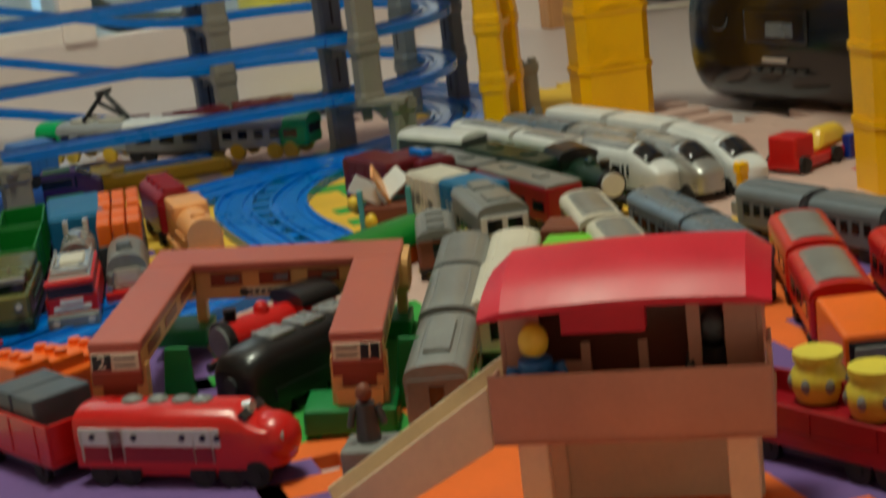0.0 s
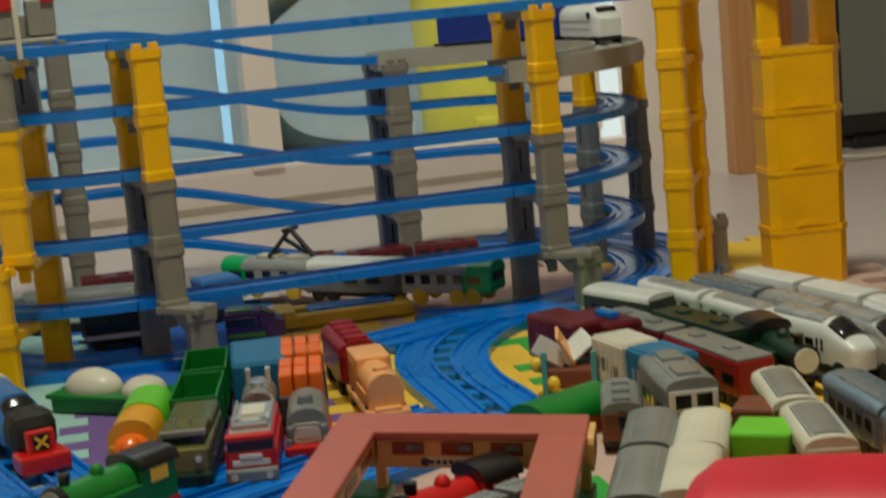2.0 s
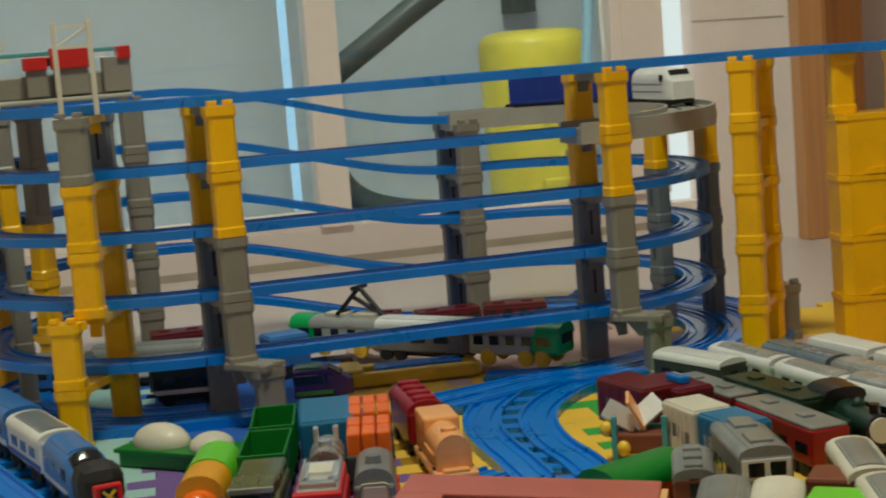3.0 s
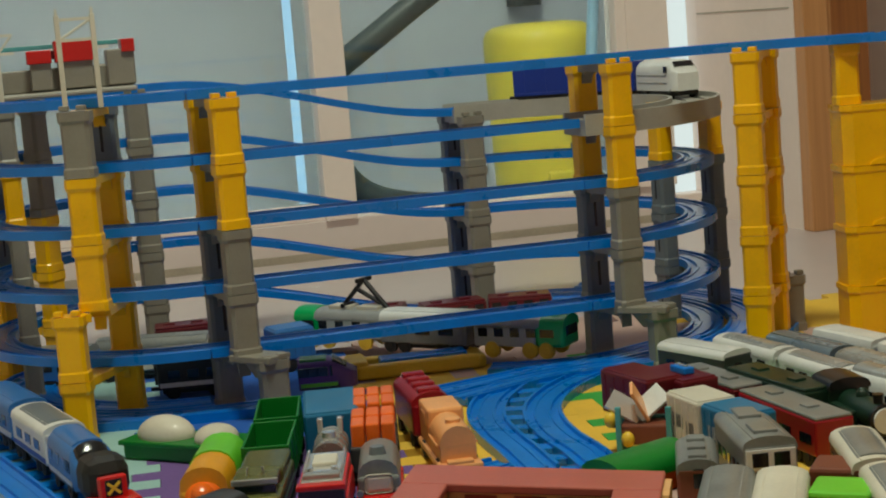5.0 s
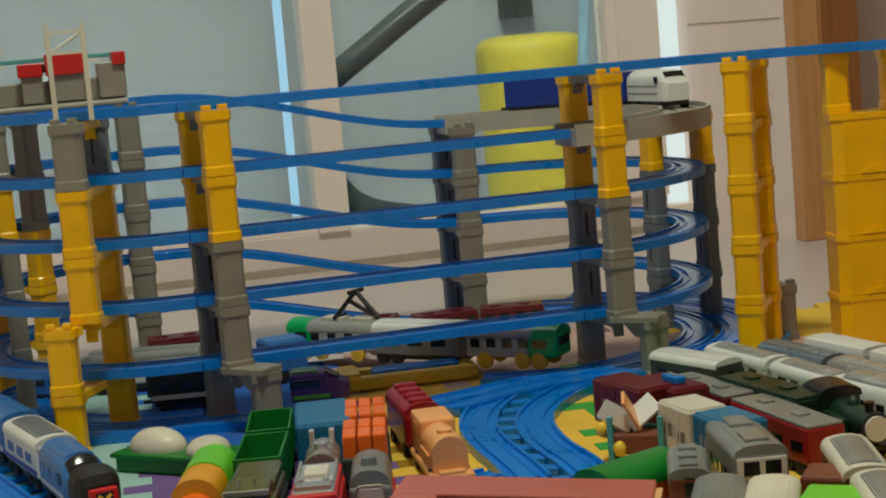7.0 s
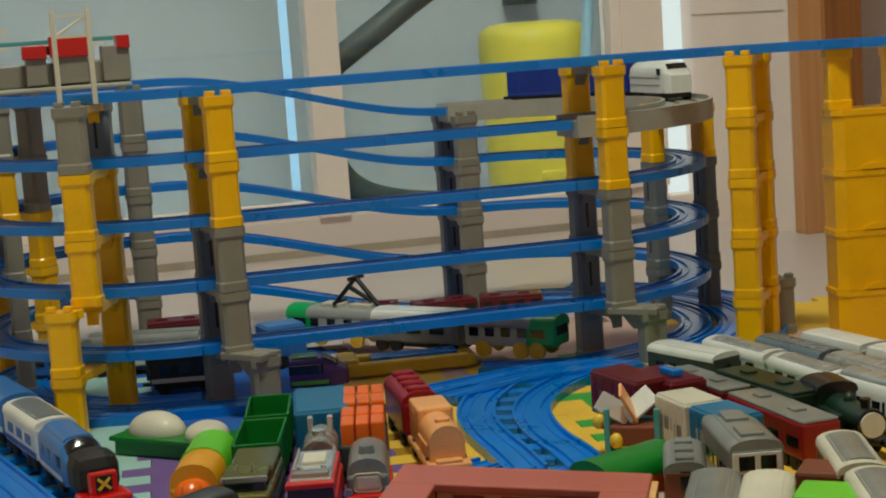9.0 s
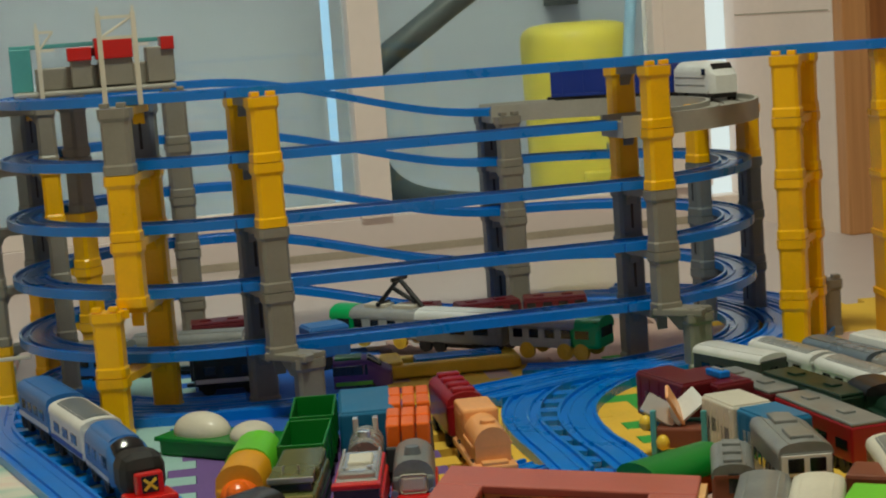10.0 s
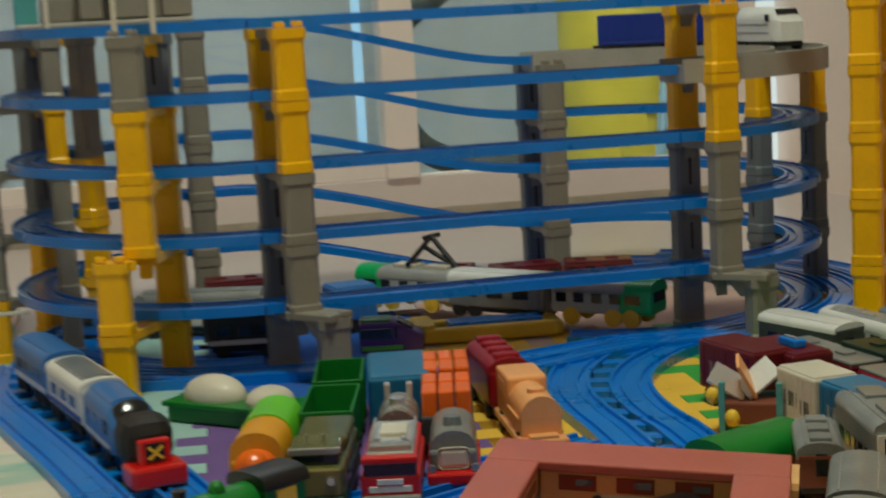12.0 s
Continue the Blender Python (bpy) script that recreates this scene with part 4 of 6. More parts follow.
def peach_engine():
    m, L = axis((0.133, -0.317), (0.141, -0.213), 0, 0.012)
    top = thing("toy_engine", m, "plain peach coloured toy engine casing", "toy engine", "toy engines")
    W = 0.040
    part("base", boxed(-L / 2, L / 2, -W / 2, W / 2, 0.008, 0.015, bevel=0.002), PEACH, top)
    part("cab", boxed(-L / 2 + 0.002, -L * 0.05, -W / 2 + 0.003, W / 2 - 0.003, 0.014, 0.052, bevel=0.003), PEACH, top)
    hood = soften(part("hood", rodded((-L * 0.06, 0, 0.032), (L * 0.40, 0, 0.031), 0.0165, n=20), PEACH, top), 40)
    part("hood_skirt", boxed(-L * 0.06, L * 0.40, -0.0165, 0.0165, 0.014, 0.031, bevel=0.001), PEACH, top)
    part("cap", rodded((L * 0.24, 0, 0.045), (L * 0.24, 0, 0.050), 0.007), PEACH, hood)
    part("step", boxed(L * 0.40, L / 2 - 0.002, -0.012, 0.012, 0.014, 0.018, bevel=0.001), PEACH, top)
    part("coupler", boxed(L / 2 - 0.002, L / 2 + 0.008, -0.003, 0.003, 0.008, 0.012), CARGREY, top)
    for s in (-1, 1):
        part("window", boxed(-L * 0.36, -L * 0.14, s * (W / 2 - 0.003) - 0.0005, s * (W / 2 - 0.003) + 0.0006, 0.034, 0.046, bevel=0.0005), PEACH, top)
        part("handrail", rodded((-L * 0.0, s * 0.018, 0.030), (L * 0.36, s * 0.018, 0.030), 0.001), PEACH, top)
    wheels(top, [-L * 0.3, L * 0.3], W - 0.008)


peach_engine()


def red_tanker():
    m, L = axis((0.139, -0.199), (0.143, -0.108), 0, 0.004)
    top = thing("toy_wagon", m, "deep red toy wagon with raised roof lids", "toy wagon", "toy wagons")
    part("body", boxed(-L / 2, L / 2, -0.019, 0.019, 0.012, 0.045, bevel=0.004), CRIMSON, top)
    roof = soften(part("roof", vault(L - 0.002, 0.038, 0.044, 0.055), CRIMSON, top), 45)
    for i in range(4):
        x = -L / 2 + L * (i + 0.5) / 4
        part("lid", boxed(x - 0.006, x + 0.006, -0.011, 0.011, 0.052, 0.0575, bevel=0.0015), CRIMSON, roof)
    chassis(top, L, 0.038)


red_tanker()


def egg_boat():
    m, L = axis((-0.031, -0.149), (-0.121, -0.065), 0)
    top = thing("toy_tray", m, "green plastic tray holding two cream eggs", "toy tray")
    part("hull", boxed(-L / 2, L / 2, -0.024, 0.024, 0.0, 0.017, bevel=0.003), GREEN, top)
    part("rim", boxed(-L / 2 - 0.003, L / 2 + 0.003, -0.027, 0.027, 0.015, 0.0195, bevel=0.001), GREEN, top)
    for x, r, h in ((-0.027, 0.032, 0.020), (0.034, 0.022, 0.014)):
        soften(part("egg", ball(bmesh.new(), x, 0, 0.021, r, 0.022, h, 24), IVORY, top, "smooth cream egg half"), 80)


egg_boat()


def lime_car():
    m, L = axis((-0.087, -0.337), (-0.058, -0.233), 0, 0.004)
    top = thing("toy_train_car", m, "lime roofed amber toy car with an orange nose", "toy train", "toy train cars")
    part("body", boxed(-L / 2, L / 2, -0.021, 0.021, 0.010, 0.030, bevel=0.003), OCHRE, top)
    front = soften(part("front_shell", vault(L * 0.44, 0.042, 0.028, 0.050, crown=0.7), OCHRE, top), 45)
    front.matrix_basis = pose(L * 0.27, 0, 0)
    roof = soften(part("roof", vault(L * 0.54, 0.043, 0.029, 0.0515, crown=0.7), LIME, top), 45)
    roof.matrix_basis = pose(-L * 0.22, 0, 0)
    nose = soften(part("nose", ball(bmesh.new(), L / 2 - 0.004, 0, 0.022, 0.016, 0.018, 0.016), ORANGE, top), 80)
    part("beak", ball(bmesh.new(), L / 2 + 0.006, 0, 0.028, 0.012, 0.010, 0.010), ORANGE, nose)
    wheels(top, [-L * 0.3, L * 0.3], 0.034)


lime_car()
steam_engine((-0.158, -0.497), (-0.081, -0.443), GREEN, "bright green toy steam engine with a red running board", plate=CARGREY, trim=RED, stripe=AMBER, longer=0.012, boiler=0.0155)


def blue_train():
    front = sleek((-0.167, -0.250), (-0.187, -0.156), SKYBLUE, SKYBLUE, "blue and white toy train waiting at a buffer stop", z=0.009, nose=0.022, trim=WHITE)
    coach((-0.189, -0.145), (-0.217, -0.035), WHITE, WHITE, "white toy carriage with a grey roof panel", z=0.009, windows=3, trim=DEEP, W=0.041, inlay=SLATE)
    coach((-0.219, -0.024), (-0.248, 0.083), SKYBLUE, SKYBLUE, "sky blue toy carriage with dark windows", z=0.009, windows=4, trim=WHITE)


blue_train()


def buffer_stop():
    top = thing("buffer_stop", pose(-0.158, -0.303, 0.0095, 0, 0, -77.5), "red toy buffer stop with a dark train nose and crossed mark", "buffer stop")
    part("base", boxed(-0.014, 0.016, -0.021, 0.021, 0.0, 0.016, bevel=0.003), RED, top)
    part("board", boxed(-0.002, 0.006, -0.012, 0.012, 0.014, 0.034, bevel=0.002), RED, top)
    part("cross_plate", boxed(0.006, 0.0068, -0.0070, 0.0070, 0.0175, 0.0315, bevel=0.0003), BLACK, top)
    for s in (-1, 1):
        bar = part("cross_bar", boxed(-0.0005, 0.0005, -0.0070, 0.0070, -0.0012, 0.0012), AMBER, top)
        bar.matrix_basis = pose(0.0073, 0, 0.0245, s * 42)
    # the blue train's black nose, built here as part of the stop
    cushion = part("cushion", boxed(-0.046, -0.004, -0.0195, 0.0195, 0.008, 0.047, bevel=0.012), WHEEL, top, "dark rounded nose of the blue train")


buffer_stop()


def brick_wagon():
    m, L = axis((-0.088, -0.627), (-0.020, -0.596), 0, 0.006)
    top = thing("toy_wagon", m, "orange red toy wagon piled with studded orange bricks", "toy wagon", "toy wagons")
    part("tub", boxed(-L / 2, L / 2, -0.022, 0.022, 0.010, 0.036, bevel=0.003, taper=-0.05), ORANGE, top)
    for i, h in enumerate((0.042, 0.046, 0.050)):
        x = -L / 3 + i * L / 3
        load = part("brick_load", boxed(x - L / 6, x + L / 6, -0.019, 0.019, 0.030, h, bevel=0.0015), ORANGE, top)
        for j in (-1, 0, 1):
            part("stud", rodded((x, j * 0.012, h - 0.001), (x, j * 0.012, h + 0.004), 0.0045), ORANGE, load)
    wheels(top, [-L * 0.3, L * 0.3], 0.034)


brick_wagon()


def cargo_wagon():
    m, L = axis((-0.061, -0.734), (-0.086, -0.665), 0, 0.012)
    top = open_wagon((-0.063, -0.732), (-0.090, -0.659), RED, "red open toy wagon carrying two grey blocks", W=0.050, H=0.040, longer=0.012)
    for s in (-1, 1):
        part("load_block", boxed(-0.028 if s < 0 else 0.001, -0.001 if s < 0 else 0.028, -0.021, 0.021, 0.018, 0.052, bevel=0.0015), BLOCKGREY, top, "plain slate grey block")


cargo_wagon()


def red_engine():
    m, L = axis((0.039, -0.822), (-0.056, -0.739), 0, 0.004)
    top = thing("toy_engine", m, "glossy red toy railcar with white window band", "toy engine", "toy engines")
    W, H = 0.038, 0.049
    rings = []
    for x, k, zt in ((-L / 2, 0.96, H * .97), (-L / 2 + 0.006, 1, H), (L * 0.28, 1, H), (L * 0.33, 0.98, H * 0.90), (L * 0.38, 0.95, H * 0.78), (L * 0.45, 0.85, H * 0.72), (L / 2, 0.45, H * 0.58)):
        ring = [(x, -W / 2 * k, 0.012)] + [(x, -W / 2 * k * math.cos(a), 0.034 + (zt - 0.034) * abs(math.sin(a)) ** 0.6) for a in [math.pi * i / 10 for i in range(11)]] + [(x, W / 2 * k, 0.012)]
        rings.append(ring)
    shell = soften(part("body", loft(bmesh.new(), rings), RED, top), 50)
    for s in (-1, 1):
        part("window_band", boxed(-L * 0.47, L * 0.23, s * W / 2 - 0.0004, s * W / 2 + 0.0007, 0.0262, 0.0375, bevel=0.0003), WHITE, shell, "white window band")
        lower = part("lower_panel", boxed(-L * 0.45, L * 0.20, s * W / 2 - 0.0004, s * W / 2 + 0.0006, 0.0165, 0.0258, bevel=0.0003), CRIMSON, shell, "deep red lower panel")
        part("lower_trim", boxed(-L * 0.45, L * 0.20, s * W / 2, s * W / 2 + 0.0010, 0.0165, 0.0174), IVORY, lower)
        for x in (-L * 0.46, -L * 0.32, -L * 0.25, L * 0.10, L * 0.19):
            part("door_trim", boxed(x - 0.0006, x + 0.0006, s * W / 2 - 0.0004, s * W / 2 + 0.0012, 0.0165, 0.037), IVORY, shell)
        part("door", boxed(-L * 0.315, -L * 0.255, s * W / 2 - 0.0004, s * W / 2 + 0.0011, 0.0178, 0.0370), CRIMSON, shell)
        for x in (-L * 0.40, -L * 0.19, L * 0.05, L * 0.15, L * 0.22):
            part("window", rodded((x, s * W / 2, 0.0322), (x, s * (W / 2 + 0.0014), 0.0322), 0.0021, n=12), WINDOWBLACK, shell)
    for x in (-L * 0.25, -L * 0.12, 0.0, L * 0.1):
        part("roof_vent", ball(bmesh.new(), x, 0, H, 0.007, 0.006, 0.0030), CARGREY, shell)
    soften(part("nose", ball(bmesh.new(), L * 0.425, 0, 0.026, 0.0165, 0.0178, 0.0155, 20), RED, shell), 80)
    part("headlamp", rodded((L * 0.30, 0, H - 0.006), (L * 0.345, 0, H - 0.005), 0.005), CHROME, shell)
    for s in (-1, 1):
        part("front_window", boxed(-0.003, 0.003, -0.006, 0.006, -0.001, 0.001, bevel=0.0004), WINDOWBLACK, shell).matrix_basis = pose(L * 0.335, s * 0.009, H * 0.885, 0, 42)
        part("lamp", rodded((L / 2 - 0.004, s * 0.010, 0.030), (L / 2 + 0.001, s * 0.009, 0.030), 0.0035), SILVER, shell)
    part("underframe", boxed(-L * 0.2, L * 0.2, -W / 2 + 0.002, W / 2 - 0.002, 0.006, 0.014, bevel=0.002), RED, top)
    wheels(top, [-L * 0.38, -L * 0.25, L * 0.12, L * 0.26, L * 0.38], W - 0.006)


red_engine()


def black_engine():
    m, L = axis((0.042, -0.715), (0.136, -0.666), 0, 0.012)
    top = thing("toy_engine", m, "glossy black streamlined toy engine under the station", "toy engine", "toy engines")
    W, H = 0.040, 0.052
    rings = []
    for x, k, zt in ((-L / 2, 1, H), (L * 0.30, 1, H), (L * 0.44, 0.95, H * .93), (L * 0.485, 0.85, H * 0.82), (L / 2, 0.68, H * 0.72)):
        rings.append([(x, -W / 2 * k, 0.010)] + [(x, -W / 2 * k * math.cos(a), 0.030 + (zt - 0.030) * abs(math.sin(a)) ** 0.5) for a in [math.pi * i / 12 for i in range(13)]] + [(x, W / 2 * k, 0.010)])
    shell = soften(part("body", loft(bmesh.new(), rings), BLACK, top), 50)
    for x in (-L * 0.34, -L * 0.10, L * 0.14):
        part("roof_panel", boxed(x - 0.011, x + 0.011, -0.011, 0.011, H - 0.002, H + 0.0012, bevel=0.0008), SILVER, shell)
    for s in (-1, 1):
        part("side_rail", rodded((-L * 0.46, s * (W / 2 - 0.0015), 0.040), (L * 0.30, s * (W / 2 - 0.0015), 0.040), 0.0009), CARGREY, shell)
        part("side_valance", boxed(-L * 0.46, L * 0.34, s * W / 2 - 0.0006, s * W / 2 + 0.0010, 0.012, 0.022, bevel=0.0005), BLACK, shell)
    part("lamp", rodded((L / 2 - 0.003, 0, 0.028), (L / 2 + 0.002, 0, 0.028), 0.006), DARKGREY, shell)
    wheels(top, [-L * 0.3, 0, L * 0.3], W - 0.008)


black_engine()
steam_engine((0.055, -0.641), (0.133, -0.615), RED, "red toy steam engine with a pale front plate", plate=CARGREY, trim=RED, longer=0.01)

# the pack of carriages
coach((0.238, -0.623), (0.279, -0.545), CARGREY, CARGREY, "grey toy carriage with a worn arched roof", W=0.040, windows=3)
coach((0.185, -0.723), (0.234, -0.630), CARGREY, CARGREY, "grey toy carriage with a worn arched roof", W=0.040, windows=3, trim=CYAN)
coach((0.131, -0.828), (0.180, -0.736), CARGREY, CARGREY, "grey toy carriage with a red tail lamp", W=0.040, windows=3, ribs=1)
coach((0.269, -0.644), (0.311, -0.568), IVORY, IVORY, "cream toy carriage with a plain roof", W=0.040, windows=3)
coach((0.216, -0.731), (0.267, -0.642), IVORY, IVORY, "cream toy carriage with a plain roof", W=0.040, windows=3)
# the cab frame's white plastic imitates the bright reflection of chrome
coach((0.327, -0.515), (0.346, -0.418), CARGREY, CARGREY, "grey toy railcar with a chrome windscreen", W=0.044, H=0.058, windows=5, cab=WHITE, ribs=2)
box_wagon((0.343, -0.379), (0.338, -0.327), IVORY, "ivory toy container wagon", longer=0.004, mark=CARGREY)
box_wagon((0.351, -0.438), (0.345, -0.386), CYAN, "cyan blue toy container wagon with white flash", longer=0.004, mark=WHITE)
box_wagon((0.337, -0.281), (0.321, -0.203), DARKRED, "maroon toy container wagon with pale marks", mark=IVORY)
maroon = box_wagon((0.368, -0.289), (0.355, -0.213), DARKRED, "maroon toy container wagon with a blue clip on top", H=0.053)
part("clip", boxed(-0.004, 0.022, -0.006, 0.006, 0.0545, 0.0615, bevel=0.0015), RAIL, maroon, "glossy blue plastic clip")
# a chrome strip imitates the white highlight on the clip
part("clip_bar", boxed(0.000, 0.018, -0.002, 0.002, 0.0615, 0.0630, bevel=0.0005), CHROME, maroon)
flat_car((0.418, -0.445), (0.410, -0.314), CRIMSON, CARGREY, "deep red toy railcar with a worn grey roof", H=0.046)
flat_car((0.409, -0.305), (0.393, -0.193), DARKRED, CARGREY, "dark red toy carriage with a dusty grey roof", H=0.046)
flat_car((0.449, -0.364), (0.431, -0.239), DARKGREEN, DARKGREEN, "dark green toy tender wagon", H=0.050)
steam_engine((0.467, -0.442), (0.476, -0.331), DARKGREEN, "dark green toy steam engine with a pale round front", plate=WHITE, trim=BLACK, boiler=0.0130)
sleek((0.535, -0.425), (0.517, -0.311), WHITE, ROOFLIGHT, "white toy express train with a black windscreen", H=0.053, nose=0.044, W=0.0375)
coach((0.517, -0.302), (0.506, -0.194), WHITE, WHITE, "white toy express carriage with a grey roof panel", windows=4, inlay=ROOFLIGHT, W=0.0355, H=0.047)
coach((0.505, -0.185), (0.487, -0.079), WHITE, WHITE, "white toy express carriage with a grey roof panel", windows=4, inlay=ROOFLIGHT, W=0.0355, H=0.047)
coach((0.456, -0.176), (0.423, -0.085), DARKGREY, WHITE, "dark toy carriage with a white roof", windows=4, H=0.050, crown=0.9, rise=0.005)
sleek((0.561, -0.454), (0.564, -0.335), SILVER, ROOFLIGHT, "silver toy express train with a dark visor", H=0.052, nose=0.046, W=0.0375)
coach((0.565, -0.325), (0.554, -0.218), SILVER, SILVER, "silver toy express carriage with a grey roof", windows=5, inlay=ROOFLIGHT, trim=DEEP, W=0.0355, H=0.047)
coach((0.553, -0.209), (0.536, -0.102), SILVER, BLUESILVER, "silver toy express carriage with a blue sheen", windows=5, trim=DEEP, W=0.0355, H=0.047)
sleek((0.598, -0.467), (0.610, -0.320), WHITE, WHITE, "plain white toy express train with a long nose", H=0.050, nose=0.055, W=0.0375)
coach((0.610, -0.311), (0.597, -0.225), WHITE, WHITE, "boxy white toy express carriage with a plain roof", windows=5, W=0.0375, H=0.051, crown=0.3, rise=0.006)
coach((0.595, -0.216), (0.578, -0.126), WHITE, WHITE, "boxy white toy express carriage with a plain roof", windows=5, W=0.0375, H=0.051, crown=0.3, rise=0.006)
coach((0.378, -0.586), (0.408, -0.494), BROWN, IVORY, "brown toy carriage with a grey cream roof", windows=4, crown=0.8, inlay=CARGREY)
coach((0.349, -0.685), (0.379, -0.594), IVORY, IVORY, "cream toy carriage with a scuffed grey roof", windows=4, crown=0.8, inlay=CARGREY)
coach((0.435, -0.636), (0.449, -0.532), BLUESILVER, BLUESILVER, "blue silver toy carriage with a shiny roof", windows=5)
coach((0.409, -0.739), (0.433, -0.644), BLUESILVER, BLUESILVER, "blue silver toy carriage with a shiny roof", windows=5)
solo("toy_block", boxed(-0.022, 0.022, -0.020, 0.020, 0, 0.040, bevel=0.003), BROWN, pose(0.365, -0.557, 0, 0, 0, -37.7), "plain brown plastic toy block", "toy block")
solo("toy_block", boxed(-0.022, 0.022, -0.022, 0.022, 0, 0.040, bevel=0.003), LIME, pose(0.337, -0.609, 0, 0, 0, -37.6), "plain lime green plastic toy block", "toy block")
coach((0.550, -0.722), (0.538, -0.650), SLATE, SLATE, "long grey green toy carriage with small windows", windows=5, H=0.048)
coach((0.536, -0.642), (0.524, -0.570), SLATE, SLATE, "long grey green toy carriage with small windows", windows=5, H=0.048)
coach((0.562, -0.799), (0.551, -0.730), TEAL, CARGREY, "teal grey toy carriage with small windows", windows=5, H=0.048)
coach((0.444, -0.769), (0.486, -0.686), RED, RED, "red toy carriage with a dull grey roof panel", windows=3, W=0.044, inlay=CARGREY)
coach((0.396, -0.863), (0.438, -0.779), RED, RED, "red toy carriage with a dull grey roof panel", windows=3, W=0.044, inlay=CARGREY)
coach((0.470, -0.855), (0.506, -0.774), RED, RED, "glossy red toy carriage with dark windows", windows=4)
coach((0.311, -0.806), (0.354, -0.737), CARGREY, CARGREY, "grey toy carriage beside the pink hut", windows=3)


def orange_engine():
    m, L = axis((0.359, -0.945), (0.390, -0.876), 0, 0.006)
    top = thing("toy_engine", m, "bright orange boxy toy engine with a pale front", "toy engine", "toy engines")
    part("chassis", boxed(-L / 2, L / 2, -0.021, 0.021, 0.008, 0.015, bevel=0.002), BLACK, top)
    body = part("body", boxed(-L / 2, L / 2 - 0.002, -0.021, 0.021, 0.014, 0.046, bevel=0.003), ORANGE, top)
    part("front_frame", boxed(L / 2 - 0.003, L / 2 - 0.0005, -0.018, 0.018, 0.017, 0.041, bevel=0.001), BLACK, body)
    part("front_plate", boxed(L / 2 - 0.002, L / 2 + 0.001, -0.015, 0.015, 0.018, 0.038, bevel=0.001), CARGREY, body, "plain pale front plate")
    wheels(top, [-L * 0.3, L * 0.3], 0.034)


orange_engine()


def barrel_wagon():
    top = open_wagon((0.310, -1.055), (0.273, -0.935), CRIMSON, "deep red open toy wagon below yellow barrels", W=0.050, H=0.036, floor_z=0.022)


barrel_wagon()
for x, y in ((0.305, -0.962), (0.312, -1.002)):
    pot = thing("toy_barrel", pose(x, y, 0.0222), "yellow toy barrel with a flat lid and grey pattern", "toy barrel", "yellow toy barrels")
    rings = [[(r * math.cos(2 * math.pi * i / 20), r * math.sin(2 * math.pi * i / 20), z) for i in range(20)] for z, r in ((0, 0.0125), (0.008, 0.0155), (0.015, 0.0155), (0.020, 0.0125), (0.023, 0.0118))]
    soften(part("body", loft(bmesh.new(), rings), BINYELLOW, pot), 50)
    part("lid", rodded((0, 0, 0.023), (0, 0, 0.0275), 0.0138, n=20), BINYELLOW, pot)
    for i in range(7):
        a = 2 * math.pi * i / 7
        part("patch", ball(bmesh.new(), 0.0144 * math.cos(a), 0.0144 * math.sin(a), 0.011, 0.003, 0.003, 0.0045, 8), CARGREY, pot)

# things round the centre
def tunnel_roof():
    m, L = axis((0.293, -0.406), (0.216, -0.440), 0)
    top = thing("toy_shed", m, "green arched toy roof over an orange base", "toy shed")
    part("base", boxed(-L / 2 + 0.003, L / 2 - 0.003, -0.022, 0.022, 0.0, 0.020, bevel=0.002), ORANGE, top)
    soften(part("roof", vault(L, 0.050, 0.020, 0.036, crown=0.8), GREEN, top), 45)


tunnel_roof()
coach((0.272, -0.503), (0.299, -0.435), BROWN, CARGREY, "small brown toy van with a banded grey roof", windows=2, W=0.034, H=0.044, ribs=3)


def cart():
    top = thing("toy_cart", pose(0.302, -0.319, 0, 0, 0, -29.9), "small brown toy cart with teal posts and a load", "toy cart")
    part("tub", boxed(-0.021, 0.021, -0.014, 0.014, 0.010, 0.028, bevel=0.002), BROWN, top)
    for x in (-0.022, 0.022):
        for y in (-0.013, 0.013):
            part("post", boxed(x - 0.0025, x + 0.0025, y - 0.0025, y + 0.0025, 0.0, 0.044, bevel=0.0008), TEAL, top)
    part("rail_bar", boxed(-0.021, 0.021, 0.011, 0.015, 0.028, 0.031, bevel=0.0008), TEAL, top)
    for i, (x, y, a, mt) in enumerate(((-0.018, 0.004, 30, CHROME), (0.004, 0.006, -38, WHITE), (-0.004, -0.002, 60, PEACH))):
        card = part("load_plate", boxed(-0.016, 0.016, -0.011, 0.011, -0.0015, 0.0015, bevel=0.0006), mt, top)
        card.matrix_basis = pose(x, y, 0.040 + 0.003 * i, 35, a, 20 * i)
    for x, y, z in ((-0.030, -0.006, 0.031), (-0.014, -0.016, 0.016)):
        part("brass_knob", ball(bmesh.new(), x, y, z, 0.006, 0.006, 0.007, 12), AMBER, top)


cart()

